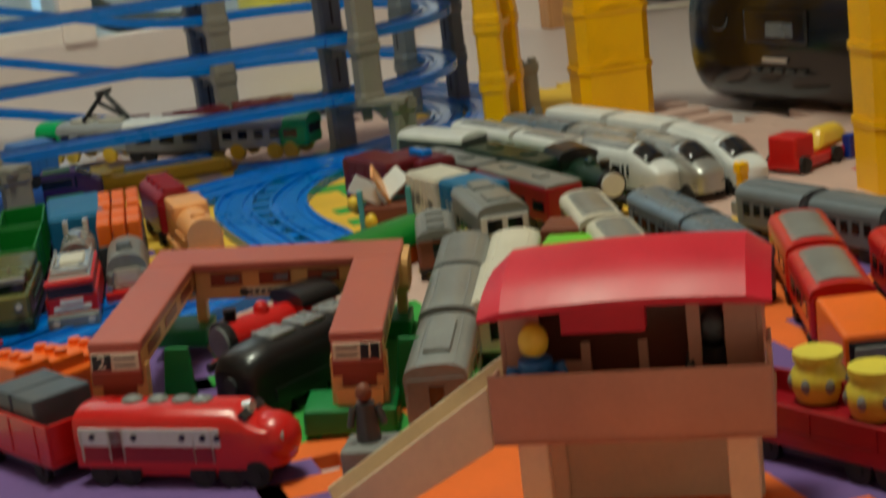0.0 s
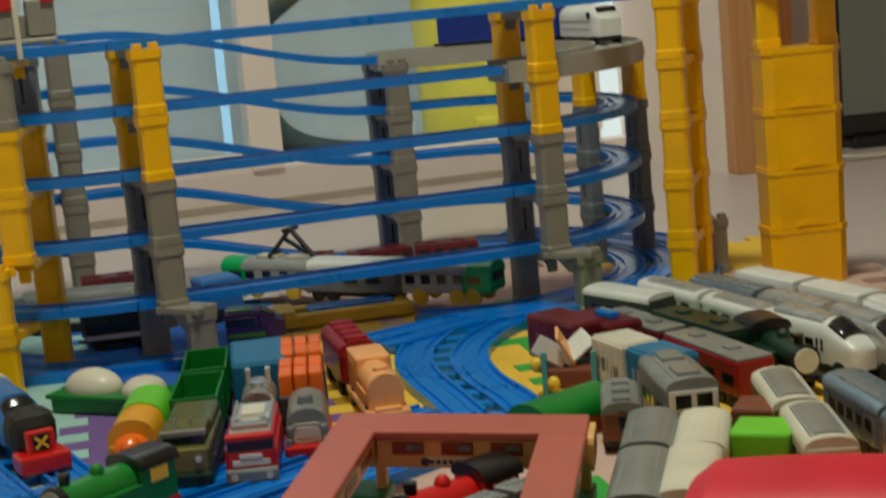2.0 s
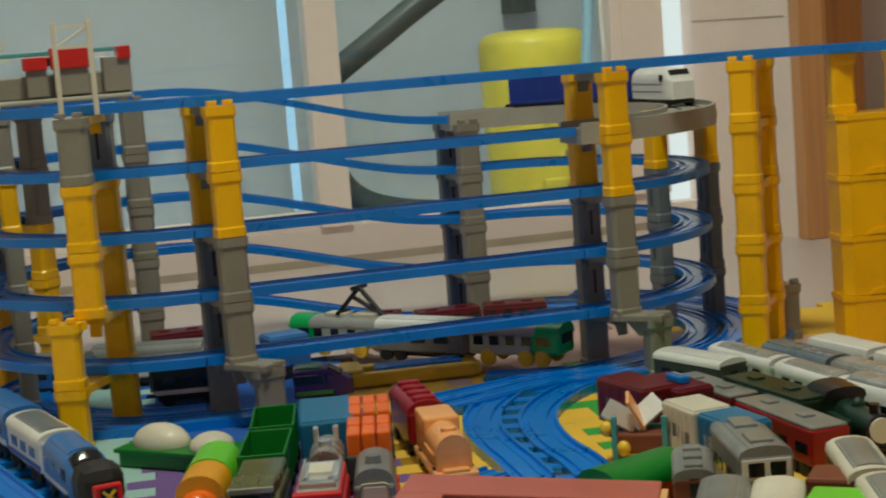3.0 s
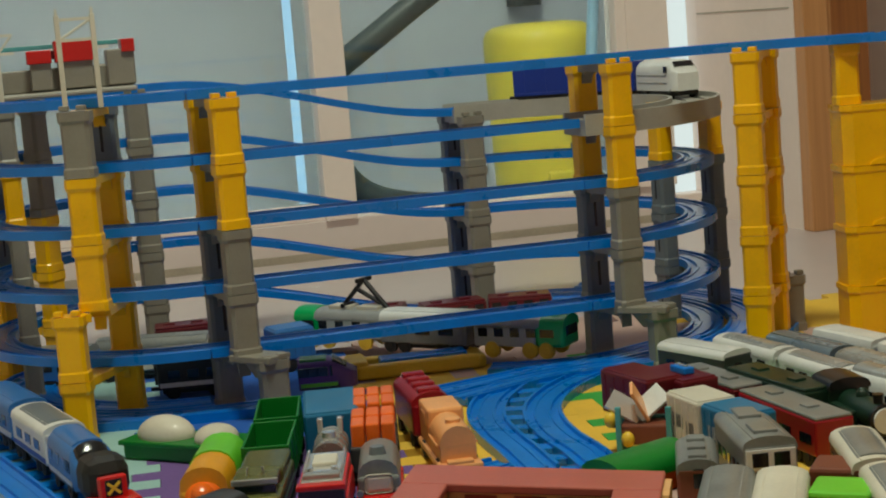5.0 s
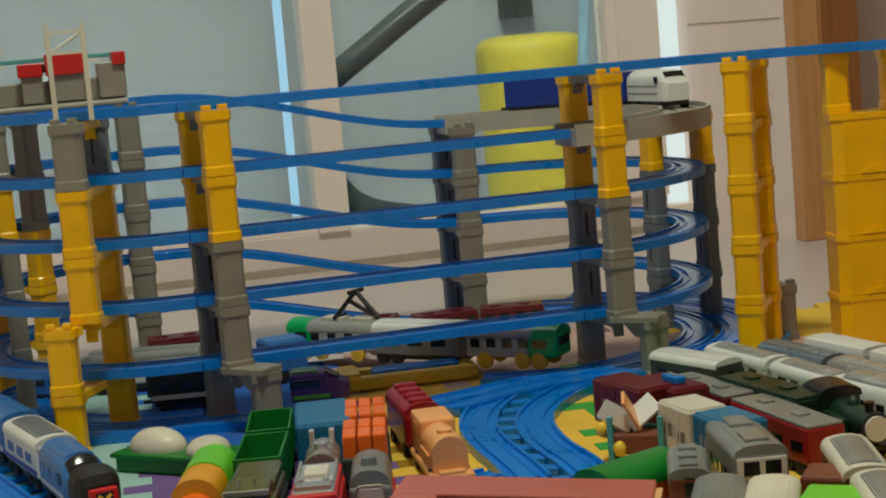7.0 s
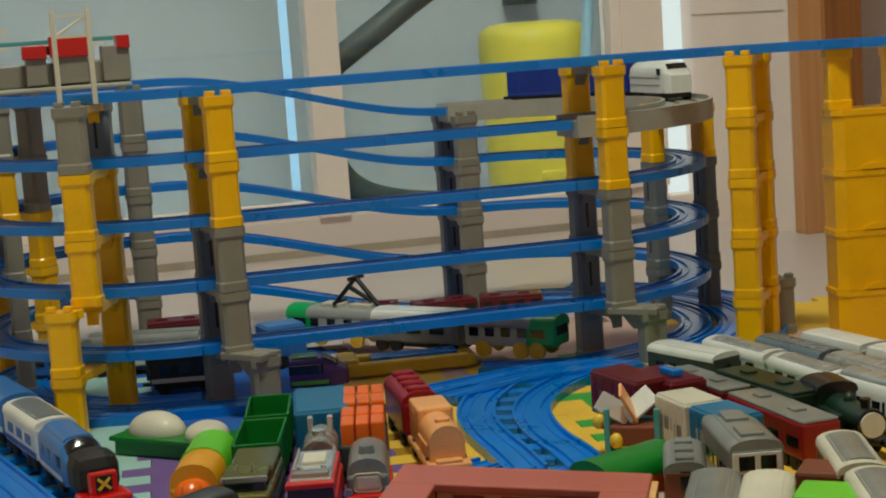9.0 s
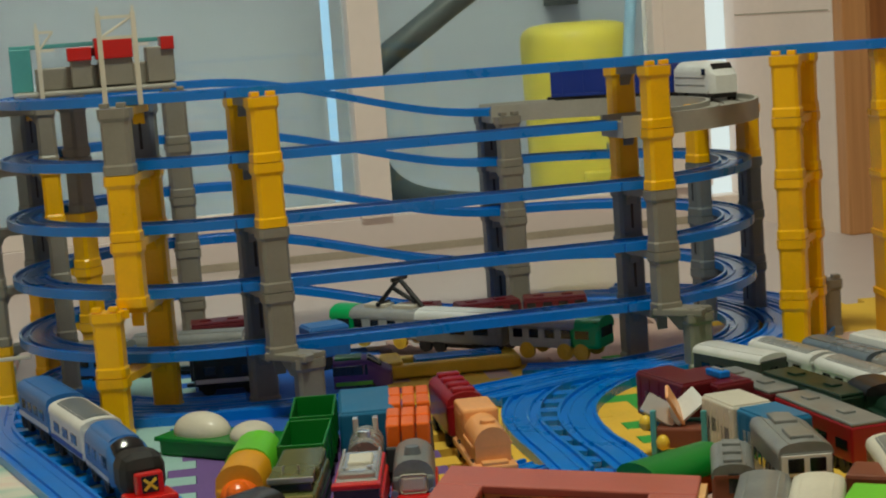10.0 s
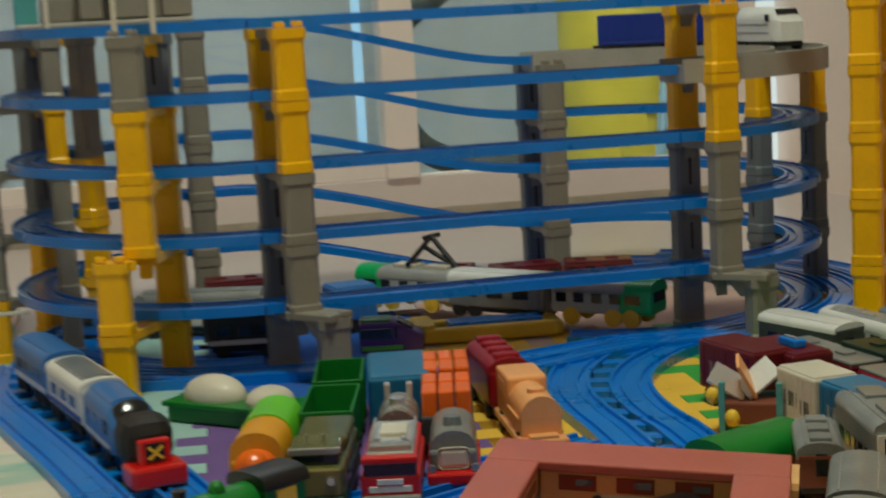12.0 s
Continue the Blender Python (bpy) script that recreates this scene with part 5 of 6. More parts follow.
# inside the spiral
def green_railcar(front, back, label, pantograph=False):
    m, L = axis(front, back, 0.008)
    top = thing("toy_train_car", m, label, "toy train", "toy train cars")
    W, H = 0.040, 0.048
    body = part("body", boxed(-L / 2, L / 2 - 0.036, -W / 2, W / 2, 0.013, 0.038, bevel=0.002), SILVERPAINT, top)
    part("cab", boxed(L / 2 - 0.0365, L / 2, -W / 2 - 0.0004, W / 2 + 0.0004, 0.013, 0.039, bevel=0.004), EMUGREEN, top)
    roof = soften(part("roof", vault(L - 0.006, W, 0.037, H, crown=0.8), ROOFLIGHT, top), 45)
    for x in (-L * 0.3, L * 0.02):
        part("roof_box", boxed(x - 0.016, x + 0.016, -0.010, 0.010, H - 0.002, H + 0.003, bevel=0.0008), IVORY, roof)
    soften(part("cab_roof", vault(0.030, W + 0.001, 0.037, H + 0.0008, crown=0.8), EMUGREEN, top), 45).matrix_basis = pose(L / 2 - 0.0151, 0, 0)
    for s in (-1, 1):
        for i in range(4):
            x = -L / 2 + 0.012 + i * (L - 0.045) / 3.4
            part("window", boxed(x - 0.006, x + 0.006, s * W / 2 - 0.0005, s * W / 2 + 0.0008, 0.024, 0.034, bevel=0.0005), WINDOWBLACK, body)
        part("cab_window", boxed(L / 2 - 0.030, L / 2 - 0.012, s * W / 2 - 0.0005, s * W / 2 + 0.0012, 0.024, 0.034, bevel=0.0005), WINDOWBLACK, body)
    part("windscreen", boxed(L / 2 - 0.001, L / 2 + 0.0006, -0.014, 0.014, 0.026, 0.037, bevel=0.0004), WINDOWBLACK, top)
    wheels(top, [-L * 0.30, L * 0.12, L * 0.30], W - 0.004, 0.0095, AMBER)
    if pantograph:
        rig = part("pantograph", rodded((-0.062, 0, H), (-0.030, 0, H + 0.034), 0.0030), BLACK, top, "black folding pantograph")
        for p, q in (((-0.030, 0, H + 0.034), (0.004, 0, H)), ((-0.052, 0, H + 0.006), (-0.020, 0, H + 0.022)), ((-0.030, -0.014, H + 0.034), (-0.030, 0.014, H + 0.034)), ((-0.004, -0.012, H + 0.003), (-0.004, 0.012, H + 0.003))):
            part("arm", rodded(p, q, 0.0028), BLACK, rig)
    return top


green_railcar((0.369, 0.070), (0.288, 0.150), "green nosed grey toy railcar on yellow wheels")
green_railcar((0.116, 0.345), (0.204, 0.250), "green nosed grey toy railcar with a black pantograph", pantograph=True)
coach((0.282, 0.157), (0.200, 0.245), CARGREY, WHITE, "silver grey toy railcar carriage inside the spiral", windows=3, z=0.008)
for f, b in (((0.351, 0.366), (0.269, 0.366)), ((0.436, 0.345), (0.357, 0.364)), ((0.254, 0.388), (0.204, 0.408))):
    flat_car(f, b, DARKRED, DARKRED, "low maroon toy wagon with pale marks", H=0.036)


def point_piece():
    top = thing("toy_ramp", pose(0.205, 0.142, 0.001, 0, 0, -5.4), "yellow toy turntable ramp with blue rails", "toy track piece")
    for y in (-0.022, 0.022):
        part("side_beam", boxed(-0.070, 0.070, y - 0.006, y + 0.006, 0.0, 0.016, bevel=0.003), AMBER, top)
    part("end_beam", boxed(-0.078, -0.055, -0.026, 0.026, 0.0, 0.021, bevel=0.004), AMBER, top)
    part("end_beam", boxed(0.058, 0.078, -0.026, 0.026, 0.0, 0.014, bevel=0.004), AMBER, top)
    part("rail_bed", boxed(-0.040, 0.058, -0.014, 0.014, 0.004, 0.0185, bevel=0.002), RAIL, top)


point_piece()
sleek((0.125, 0.075), (0.064, 0.088), PURPLE, GREEN, "green and purple toy bullet train", nose=0.03, H=0.042, trim=LIME)
coach((-0.001, 0.164), (-0.078, 0.178), BLACK, CARGREY, "black and white toy locomotive with grey roof", windows=3, H=0.056, trim=WHITE)
coach((-0.008, 0.280), (-0.135, 0.320), IVORY, CARGREY, "long grey toy carriage inside the spiral", windows=5)
flat_car((0.011, 0.380), (-0.064, 0.384), DARKRED, DARKRED, "low maroon toy wagon inside the spiral", H=0.046)
box_wagon((0.104, 0.247), (0.056, 0.238), SKYBLUE, "light blue toy box wagon inside the spiral", H=0.050)
coach((-0.143, 0.283), (-0.201, 0.312), SKYBLUE, CARGREY, "light blue toy carriage inside the spiral", windows=3)

# odds and ends by the towers
post = thing("toy_signal", pose(0.555, -0.509, 0.0), "small yellow toy signal post on a grey foot", "toy signal")
part("foot", boxed(-0.009, 0.009, -0.008, 0.008, 0, 0.012, bevel=0.002), CARGREY, post)
part("mast", boxed(-0.004, 0.004, -0.004, 0.004, 0.012, 0.040, bevel=0.001), YELLOW, post)
part("head", boxed(-0.006, 0.005, -0.005, 0.005, 0.036, 0.046, bevel=0.002), YELLOW, post)
crane = thing("toy_digger", pose(0.694, -0.402, 0, 0, 0, 18.7), "red and yellow plastic toy digger", "toy vehicle")
part("cab", boxed(-0.035, -0.005, -0.016, 0.016, 0.008, 0.036, bevel=0.003), RED, crane)
part("deck", boxed(-0.035, 0.040, -0.018, 0.018, 0.004, 0.014, bevel=0.002), RED, crane)
part("shovel", boxed(0.004, 0.062, -0.014, 0.014, 0.014, 0.034, bevel=0.006, taper=0.4), AMBER, crane)
part("jack", boxed(0.040, 0.050, -0.024, -0.014, 0.0, 0.024, bevel=0.002), DEEP, crane)
wheels(crane, [-0.025, 0.025], 0.036)


def crossing():
    top = thing("toy_crossing", pose(-0.322, 0.163, 0.0012), "grey toy crossing post with a cream mast on the rug", "toy signal")
    part("post", block_mesh(0.018, 0.066, 0.014), GREY, top)
    part("foot", boxed(-0.016, 0.022, -0.014, 0.014, 0.0, 0.007, bevel=0.002), GREY, top)
    part("mast", rodded((-0.003, 0, 0.065), (-0.003, 0, 0.150), 0.0028), IVORY, top, "thin cream mast")
    bar = part("bar", boxed(0.006, 0.070, 0.020, 0.024, 0.058, 0.062, bevel=0.0008), IVORY, top, "pale crossing bar")
    part("bar_arm", boxed(0.002, 0.008, -0.002, 0.024, 0.057, 0.063, bevel=0.0008), GREY, bar)
    part("lamp_box", boxed(0.008, 0.020, -0.014, -0.004, 0.006, 0.018, bevel=0.002), BLACK, top)


crossing()


# ---- writing ----
def letter(text, size, material, parent, m):
    data = bpy.data.curves.new("number", "FONT")
    data.body, data.size, data.extrude, data.align_x, data.align_y = text, size, 0.0003, "CENTER", "CENTER"
    data.materials.append(material)
    ob = new("number", data)
    ob.parent = parent
    ob.matrix_basis = m
    return ob


# ---- station ----
def station():
    top = thing("toy_station", pose(0.079, -0.652, 0.005, 0, 3.1, -25.5) @ Matrix.Scale(0.934, 4), "toy station with a pink roof, cream walls and green feet", "toy station")
    w, d, h, arm = 0.192, 0.238, 0.069, 0.035
    yb = d / 2
    part("roof", boxed(-w / 2, w / 2, yb - 0.050, yb, h - 0.007, h, bevel=0.0015), ROOFPINK, top)
    for s in (-1, 1):
        x0, x1 = sorted((s * w / 2, s * (w / 2 - arm)))
        part("wing_roof", boxed(x0, x1, -yb, yb - 0.0504, h - 0.007, h, bevel=0.0015), ROOFPINK, top)
        # inner and outer wing walls with long slots
        for xi in (s * (w / 2 - arm + 0.003), s * (w / 2 - 0.003)):
            wall = part("wing_wall", boxed(xi - 0.0015, xi + 0.0015, -yb + 0.004, yb - 0.002, h - 0.022, h - 0.007, bevel=0.0005), CREAM, top)
            for i in range(3):
                y = -yb + 0.045 + i * 0.058
                part("slot", boxed(xi - 0.0019, xi + 0.0019, y - 0.020, y + 0.020, h - 0.0175, h - 0.0105), BRICKBROWN, wall)
            for y in (-yb + 0.010, yb - 0.012):
                part("leg", boxed(xi - 0.004, xi + 0.004, y - 0.006, y + 0.006, 0.012, h - 0.018, bevel=0.001), CREAM, top)
        part("end_lintel", boxed(x0 + 0.001, x1 - 0.001, -yb - 0.001, -yb + 0.003, h - 0.030, h - 0.020, bevel=0.0005), BRICKBROWN, top)
        gable = part("end_gable", boxed(x0 + 0.001, x1 - 0.001, -yb - 0.0012, -yb + 0.002, h - 0.021, h - 0.0065, bevel=0.0005), ROOFPINK, top)
        part("number_plate", boxed(x0 + 0.002, x1 - 0.002, -yb - 0.0022, -yb - 0.001, h - 0.0185, h - 0.0075), CARD, gable)
        xq = x0 + 0.009 if s < 0 else x1 - 0.009
        part("number_square", boxed(xq - 0.006, xq + 0.006, -yb - 0.0030, -yb - 0.002, h - 0.0183, h - 0.0077), BLACK, gable)
        letter("2" if s < 0 else "1", 0.012, CARD, gable, pose(xq, -yb - 0.0034, h - 0.013, 90))
        xt = x1 - 0.011 if s < 0 else x0 + 0.011
        for i in range(2):
            part("writing_bar", boxed(xt - 0.007, xt + 0.007, -yb - 0.0026, -yb - 0.002, h - 0.0115 - i * 0.0045, h - 0.010 - i * 0.0045), DARKGREY, gable)
        # portal below each wing's end
        part("end_sill", boxed(x0 + 0.002, x1 - 0.002, -yb, -yb + 0.012, 0.018, 0.030, bevel=0.001), CREAM, top)
        part("end_panel", boxed(x0 + 0.006, x1 - 0.006, -yb + 0.004, -yb + 0.007, 0.028, h - 0.028, bevel=0.0005), BRICKBROWN, top)
        xg = w / 2 + 0.0015 if s > 0 else -(w / 2 - arm) + 0.001
        part("tree_panel", boxed(xg, xg + 0.025, -yb + 0.040, -yb + 0.045, 0.0, 0.050, bevel=0.001, taper=0.35), STATIONGREEN, top, "green tree shaped panel")
        part("foot", boxed(x0 - 0.004 - 0.016 * (s > 0), x1 + 0.006 * (s > 0), -yb - 0.006 * (s > 0), -yb + 0.036, 0.0, 0.018, bevel=0.002), STATIONGREEN, top)
        part("foot", boxed(x0 - 0.004, x1 + 0.004, yb - 0.040, yb + 0.004, 0.0, 0.014, bevel=0.002), STATIONGREEN, top)
    # the bridge room across the back
    back = part("bridge_wall", boxed(-w / 2 + arm, w / 2 - arm, yb - 0.046, yb - 0.043, h - 0.027, h - 0.007, bevel=0.0005), CREAM, top)
    part("bridge_wall", boxed(-w / 2 + arm, w / 2 - arm, yb - 0.004, yb - 0.001, h - 0.027, h - 0.007, bevel=0.0005), CREAM, top)
    part("bridge_floor", boxed(-w / 2 + 0.004, w / 2 - 0.004, yb - 0.044, yb - 0.002, h - 0.030, h - 0.027, bevel=0.0005), CREAM, top)
    for i in (-1, 0, 1):
        part("window", boxed(i * 0.037 - 0.012, i * 0.037 + 0.012, yb - 0.0468, yb - 0.0455, h - 0.0190, h - 0.0090), BRICKBROWN, back)
        # a paler bar on each window paints a glint
        part("window_glint", boxed(i * 0.037 - 0.001, i * 0.037 + 0.010, yb - 0.0474, yb - 0.0466, h - 0.0155, h - 0.0115), BLUESILVER if i < 1 else SLATE, back)
    sign = part("sign_board", boxed(-0.026, 0.026, yb - 0.0475, yb - 0.0455, h - 0.0275, h - 0.0205), CARD, back)
    for i in range(9):
        x = -0.019 + i * 0.0048
        part("writing_bar", boxed(x - 0.0016, x + 0.0016, yb - 0.0482, yb - 0.0472, h - 0.0255, h - 0.0225), DARKGREY, sign)
    for s in (-1, 1):
        part("sign_badge", rodded((s * 0.024, yb - 0.0484, h - 0.024), (s * 0.024, yb - 0.047, h - 0.024), 0.0034), DARKGREY, sign)
    gx = w / 2
    part("gable", boxed(gx - 0.001, gx + 0.002, yb - 0.046, yb - 0.002, h - 0.032, h - 0.004, bevel=0.006), CREAM, top)
    for y in (yb - 0.032, yb - 0.016):
        part("gable_window", boxed(gx + 0.001, gx + 0.0028, y - 0.0035, y + 0.0035, h - 0.022, h - 0.012), BRICKBROWN, top)


station()


# ---- hut on stilts ----
def hut():
    top = thing("toy_hut", pose(0.173, -0.998, 0, 0, 0, -34.5) @ Matrix.Scale(0.923, 4), "pink toy signal hut with a red roof on beige stilts", "toy hut")
    w, d, z0 = 0.145, 0.074, 0.065
    part("deck", boxed(-w / 2, w / 2, -d / 2 - 0.014, d / 2, z0, z0 + 0.004, bevel=0.001), HUTPINK, top)
    part("balcony_front", boxed(-w / 2, w / 2, -d / 2 - 0.014, -d / 2 - 0.0115, z0 + 0.0005, z0 + 0.039, bevel=0.0012), HUTPINK, top)
    for s in (-1, 1):
        part("balcony_end", boxed(min(s * w / 2, s * (w / 2 - 0.0025)), max(s * w / 2, s * (w / 2 - 0.0025)), -d / 2 - 0.0115, -d / 2 + 0.012, z0 + 0.004, z0 + (0.050 if s > 0 else 0.034), bevel=0.0008), HUTPINK, top)
    house0, house1, zt = -w / 2 + 0.004, w / 2 - 0.004, z0 + 0.078
    back = part("back_wall", boxed(house0, house1, d / 2 - 0.004, d / 2, z0 + 0.004, zt, bevel=0.0005), HUTPINK, top)
    for s in (-1, 1):
        x = house0 if s < 0 else house1
        part("side_wall", boxed(min(x, x - s * 0.003), max(x, x - s * 0.003), -d / 2 + 0.012, d / 2 - 0.004, z0 + 0.004, zt, bevel=0.0005), HUTPINK, top)
    yf = -d / 2 + 0.012
    for x0, x1, za, zb in ((house0 + 0.003, house0 + 0.022, z0 + 0.004, zt), (house0 + 0.022, -0.026, z0 + 0.004, z0 + 0.036), (-0.026, -0.021, z0 + 0.004, z0 + 0.046),
                           (0.004, 0.009, z0 + 0.004, z0 + 0.046), (0.030, 0.037, z0 + 0.004, zt), (0.049, house1 - 0.003, z0 + 0.004, zt)):
        part("front_panel", boxed(x0, x1, yf, yf + 0.003, za, zb, bevel=0.0005), HUTPINK, top)
    part("inner_wall", boxed(house0 + 0.003, house1 - 0.003, yf + 0.022, yf + 0.025, z0 + 0.004, zt - 0.004), BROWN, top)
    # vaulted roof with broad facets
    L, W = w + 0.004, d + 0.030
    ring = [(-W / 2, zt - 0.007), (-W / 2, zt - 0.003), (-W * 0.40, zt + 0.0045), (-W * 0.26, zt + 0.010), (-W * 0.08, zt + 0.0135), (W * 0.10, zt + 0.0135), (W * 0.27, zt + 0.009), (W * 0.40, zt + 0.002), (W / 2, zt - 0.006), (W / 2, zt - 0.010), (0, zt + 0.006)]
    rows = []
    for i in range(13):
        x = L * (i / 12 - 0.5)
        k = 0.0018 - 0.0034 * (2 * x / L - 0.2) ** 2
        hip = 1 if 0 < i < 12 else 0.55
        rows.append([(x, y, z + k) if i in range(1, 12) else (x, y * 0.985, zt - 0.008 + (z - zt + 0.008) * hip + k) for y, z in ring])
    roof = soften(part("roof", loft(bmesh.new(), rows), HUTRED, top), 35)
    for e in roof.data.edges:
        a, b = (roof.data.vertices[v].co for v in e.vertices)
        if abs(a.x - b.x) < 1e-5:
            e.use_edge_sharp = True
    for i in range(4):
        part("roof_groove", boxed(L * 0.22, L * 0.36, -W * 0.36 + i * 0.009, -W * 0.36 + i * 0.009 + 0.0010, -0.0004, 0.0004), CRIMSON, roof).matrix_basis = pose(0, 0, zt + 0.0065 + i * 0.0016)
    part("awning", boxed(-0.034, 0.010, yf - 0.010, yf + 0.001, zt - 0.024, zt - 0.007, bevel=0.001), HUTRED, top)
    for x in (-w / 2 + 0.018, w / 2 - 0.018):
        for y in (-d / 2 + 0.004, d / 2 - 0.008):
            part("stilt", boxed(x - 0.008, x + 0.008, y - 0.005, y + 0.005, 0.0, z0, bevel=0.001), STILT, top)
    part("stilt_panel", boxed(-w / 2 + 0.024, w / 2 - 0.024, d / 2 - 0.010, d / 2 - 0.007, 0.0, z0 - 0.002), STILT, top)
    # ramp down to the mat
    for y in (-d / 2 - 0.006, d / 2 - 0.030):
        bm = loft(bmesh.new(), [[(-w / 2 - 0.002, y + e, z0 + 0.030), (-w / 2 - 0.002, y + e, z0 - 0.004), (-w / 2 - 0.105, y + e, 0.0), (-w / 2 - 0.112, y + e, 0.020)] for e in (0, 0.003)])
        part("ramp_side", bm, STILT, top)
    bm = loft(bmesh.new(), [[(-w / 2 - 0.002, e, z0 + 0.004), (-w / 2 - 0.002, e, z0), (-w / 2 - 0.105, e, 0.0), (-w / 2 - 0.110, e, 0.002)] for e in (-d / 2 - 0.003, d / 2 - 0.030)])
    part("ramp", bm, STILT, top)
    return top


hut()
HUTM = pose(0.173, -0.998, 0, 0, 0, -34.5) @ Matrix.Scale(0.923, 4)


def in_hut(x, y, z):
    return HUTM @ Vector((x, y, z))


p = in_hut(-0.049, -0.034, 0.0692)
figure(p.x, p.y, p.z, 0.056, SKYBLUE, AMBER, "small toy figure in blue with a yellow cap", -20)
p = in_hut(0.043, -0.018, 0.0692)
figure(p.x, p.y, p.z, 0.054, BLACK, DARKGREY, "small black toy figure in the hut's doorway", -20)
plinth = solo("toy_plinth", boxed(-0.017, 0.017, -0.014, 0.014, 0, 0.022, bevel=0.002), CARGREY, pose(0.079, -0.856, 0, 0, 0, -33.2), "grey plastic toy plinth on the mat", "toy block")
figure(0.078, -0.852, 0.022, 0.036, DARKGREY, BROWN, "small dark toy stationmaster figure on a plinth", -20)
solo("toy_block", boxed(-0.011, 0.011, -0.008, 0.008, 0, 0.018, bevel=0.002), WHITE, pose(-0.032, -0.896, 0, 0, 0, -24.6), "small white plastic toy block", "toy block")


# ---- top station ----
def top_station():
    top = thing("toy_platform", pose(-0.143, 0.262, TOP, 0, 0, 0), "grey raised toy platform with red canopies and a teal gate", "toy station")
    part("deck", boxed(-0.100, 0.080, -0.004, 0.062, 0.008, 0.014, bevel=0.002), BEAMGREY, top)
    part("low_wall", boxed(-0.075, 0.080, 0.030, 0.058, 0.014, 0.040, bevel=0.002), GREY, top)
    for x0, x1, h in ((-0.035, -0.012, 0.050), (-0.004, 0.034, 0.050), (0.050, 0.081, 0.056)):
        kiosk = part("kiosk", boxed(x0, x1, 0.010, 0.058, 0.016, h, bevel=0.0015), GREY, top)
        part("canopy", boxed(x0 - 0.003 + 0.020 * (x1 > 0.07), x1 + 0.001, 0.006, 0.056, h - 0.004, h + (0.020 if x1 == 0.034 else 0.011), bevel=0.001), RED, kiosk, "red canopy")
    part("sign", boxed(-0.012, 0.012, 0.030, 0.036, 0.050, 0.060, bevel=0.001), DARKRED, top)
    part("white_bar", boxed(-0.012, 0.055, 0.040, 0.046, 0.058, 0.062), WHITE, top)
    part("gate_beam", boxed(-0.102, 0.082, 0.059, 0.065, 0.062, 0.067, bevel=0.0008), TEAL, top)
    for x0, x1 in ((-0.102, -0.078), (0.070, 0.082)):
        part("gate_post", boxed(x0, x1, 0.050, 0.064, 0.014, 0.063, bevel=0.001), TEAL if x0 < 0 else GREY, top)
    for x in (-0.030, 0.010, 0.060):
        part("door", boxed(x - 0.005, x + 0.005, 0.0285, 0.0302, 0.016, 0.034, bevel=0.0004), SLATE, top)


top_station()


def gantry(x, y, z, h, span, label, masts=(0, 1)):
    top = thing("toy_gantry", pose(x, y, z), label, "toy gantry", "cream toy wire gantries")
    for s in masts:
        part("mast", boxed(s * span - 0.0025, s * span + 0.0025, -0.0025, 0.0025, 0, h, bevel=0.0006), IVORY, top)
        part("tip", boxed(s * span - 0.0012, s * span + 0.0012, -0.0012, 0.0012, h, h + 0.006), IVORY, top)
    part("crossbar", boxed(0, span, -0.0015, 0.0015, h - 0.006, h - 0.003), IVORY, top)
    part("crossbar", boxed(0, span, -0.0015, 0.0015, h - 0.026, h - 0.023), IVORY, top)
    part("brace", rodded((0.001, 0, h - 0.024), (span - 0.001, 0, h - 0.005), 0.0013), IVORY, top)


gantry(-0.152, 0.012, TOP + 0.0005, 0.092, 0.034, "cream plastic toy wire gantry on the top pier")
gantry(-0.212, 0.252, TOP + 0.0005, 0.084, 0.018, "cream plastic toy wire mast in the curve", masts=(0,))


# ---- the train on the bridge beam ----
def on_curve(a):
    return (XR + RAD * math.cos(radians(a)), MID + RAD * math.sin(radians(a)))


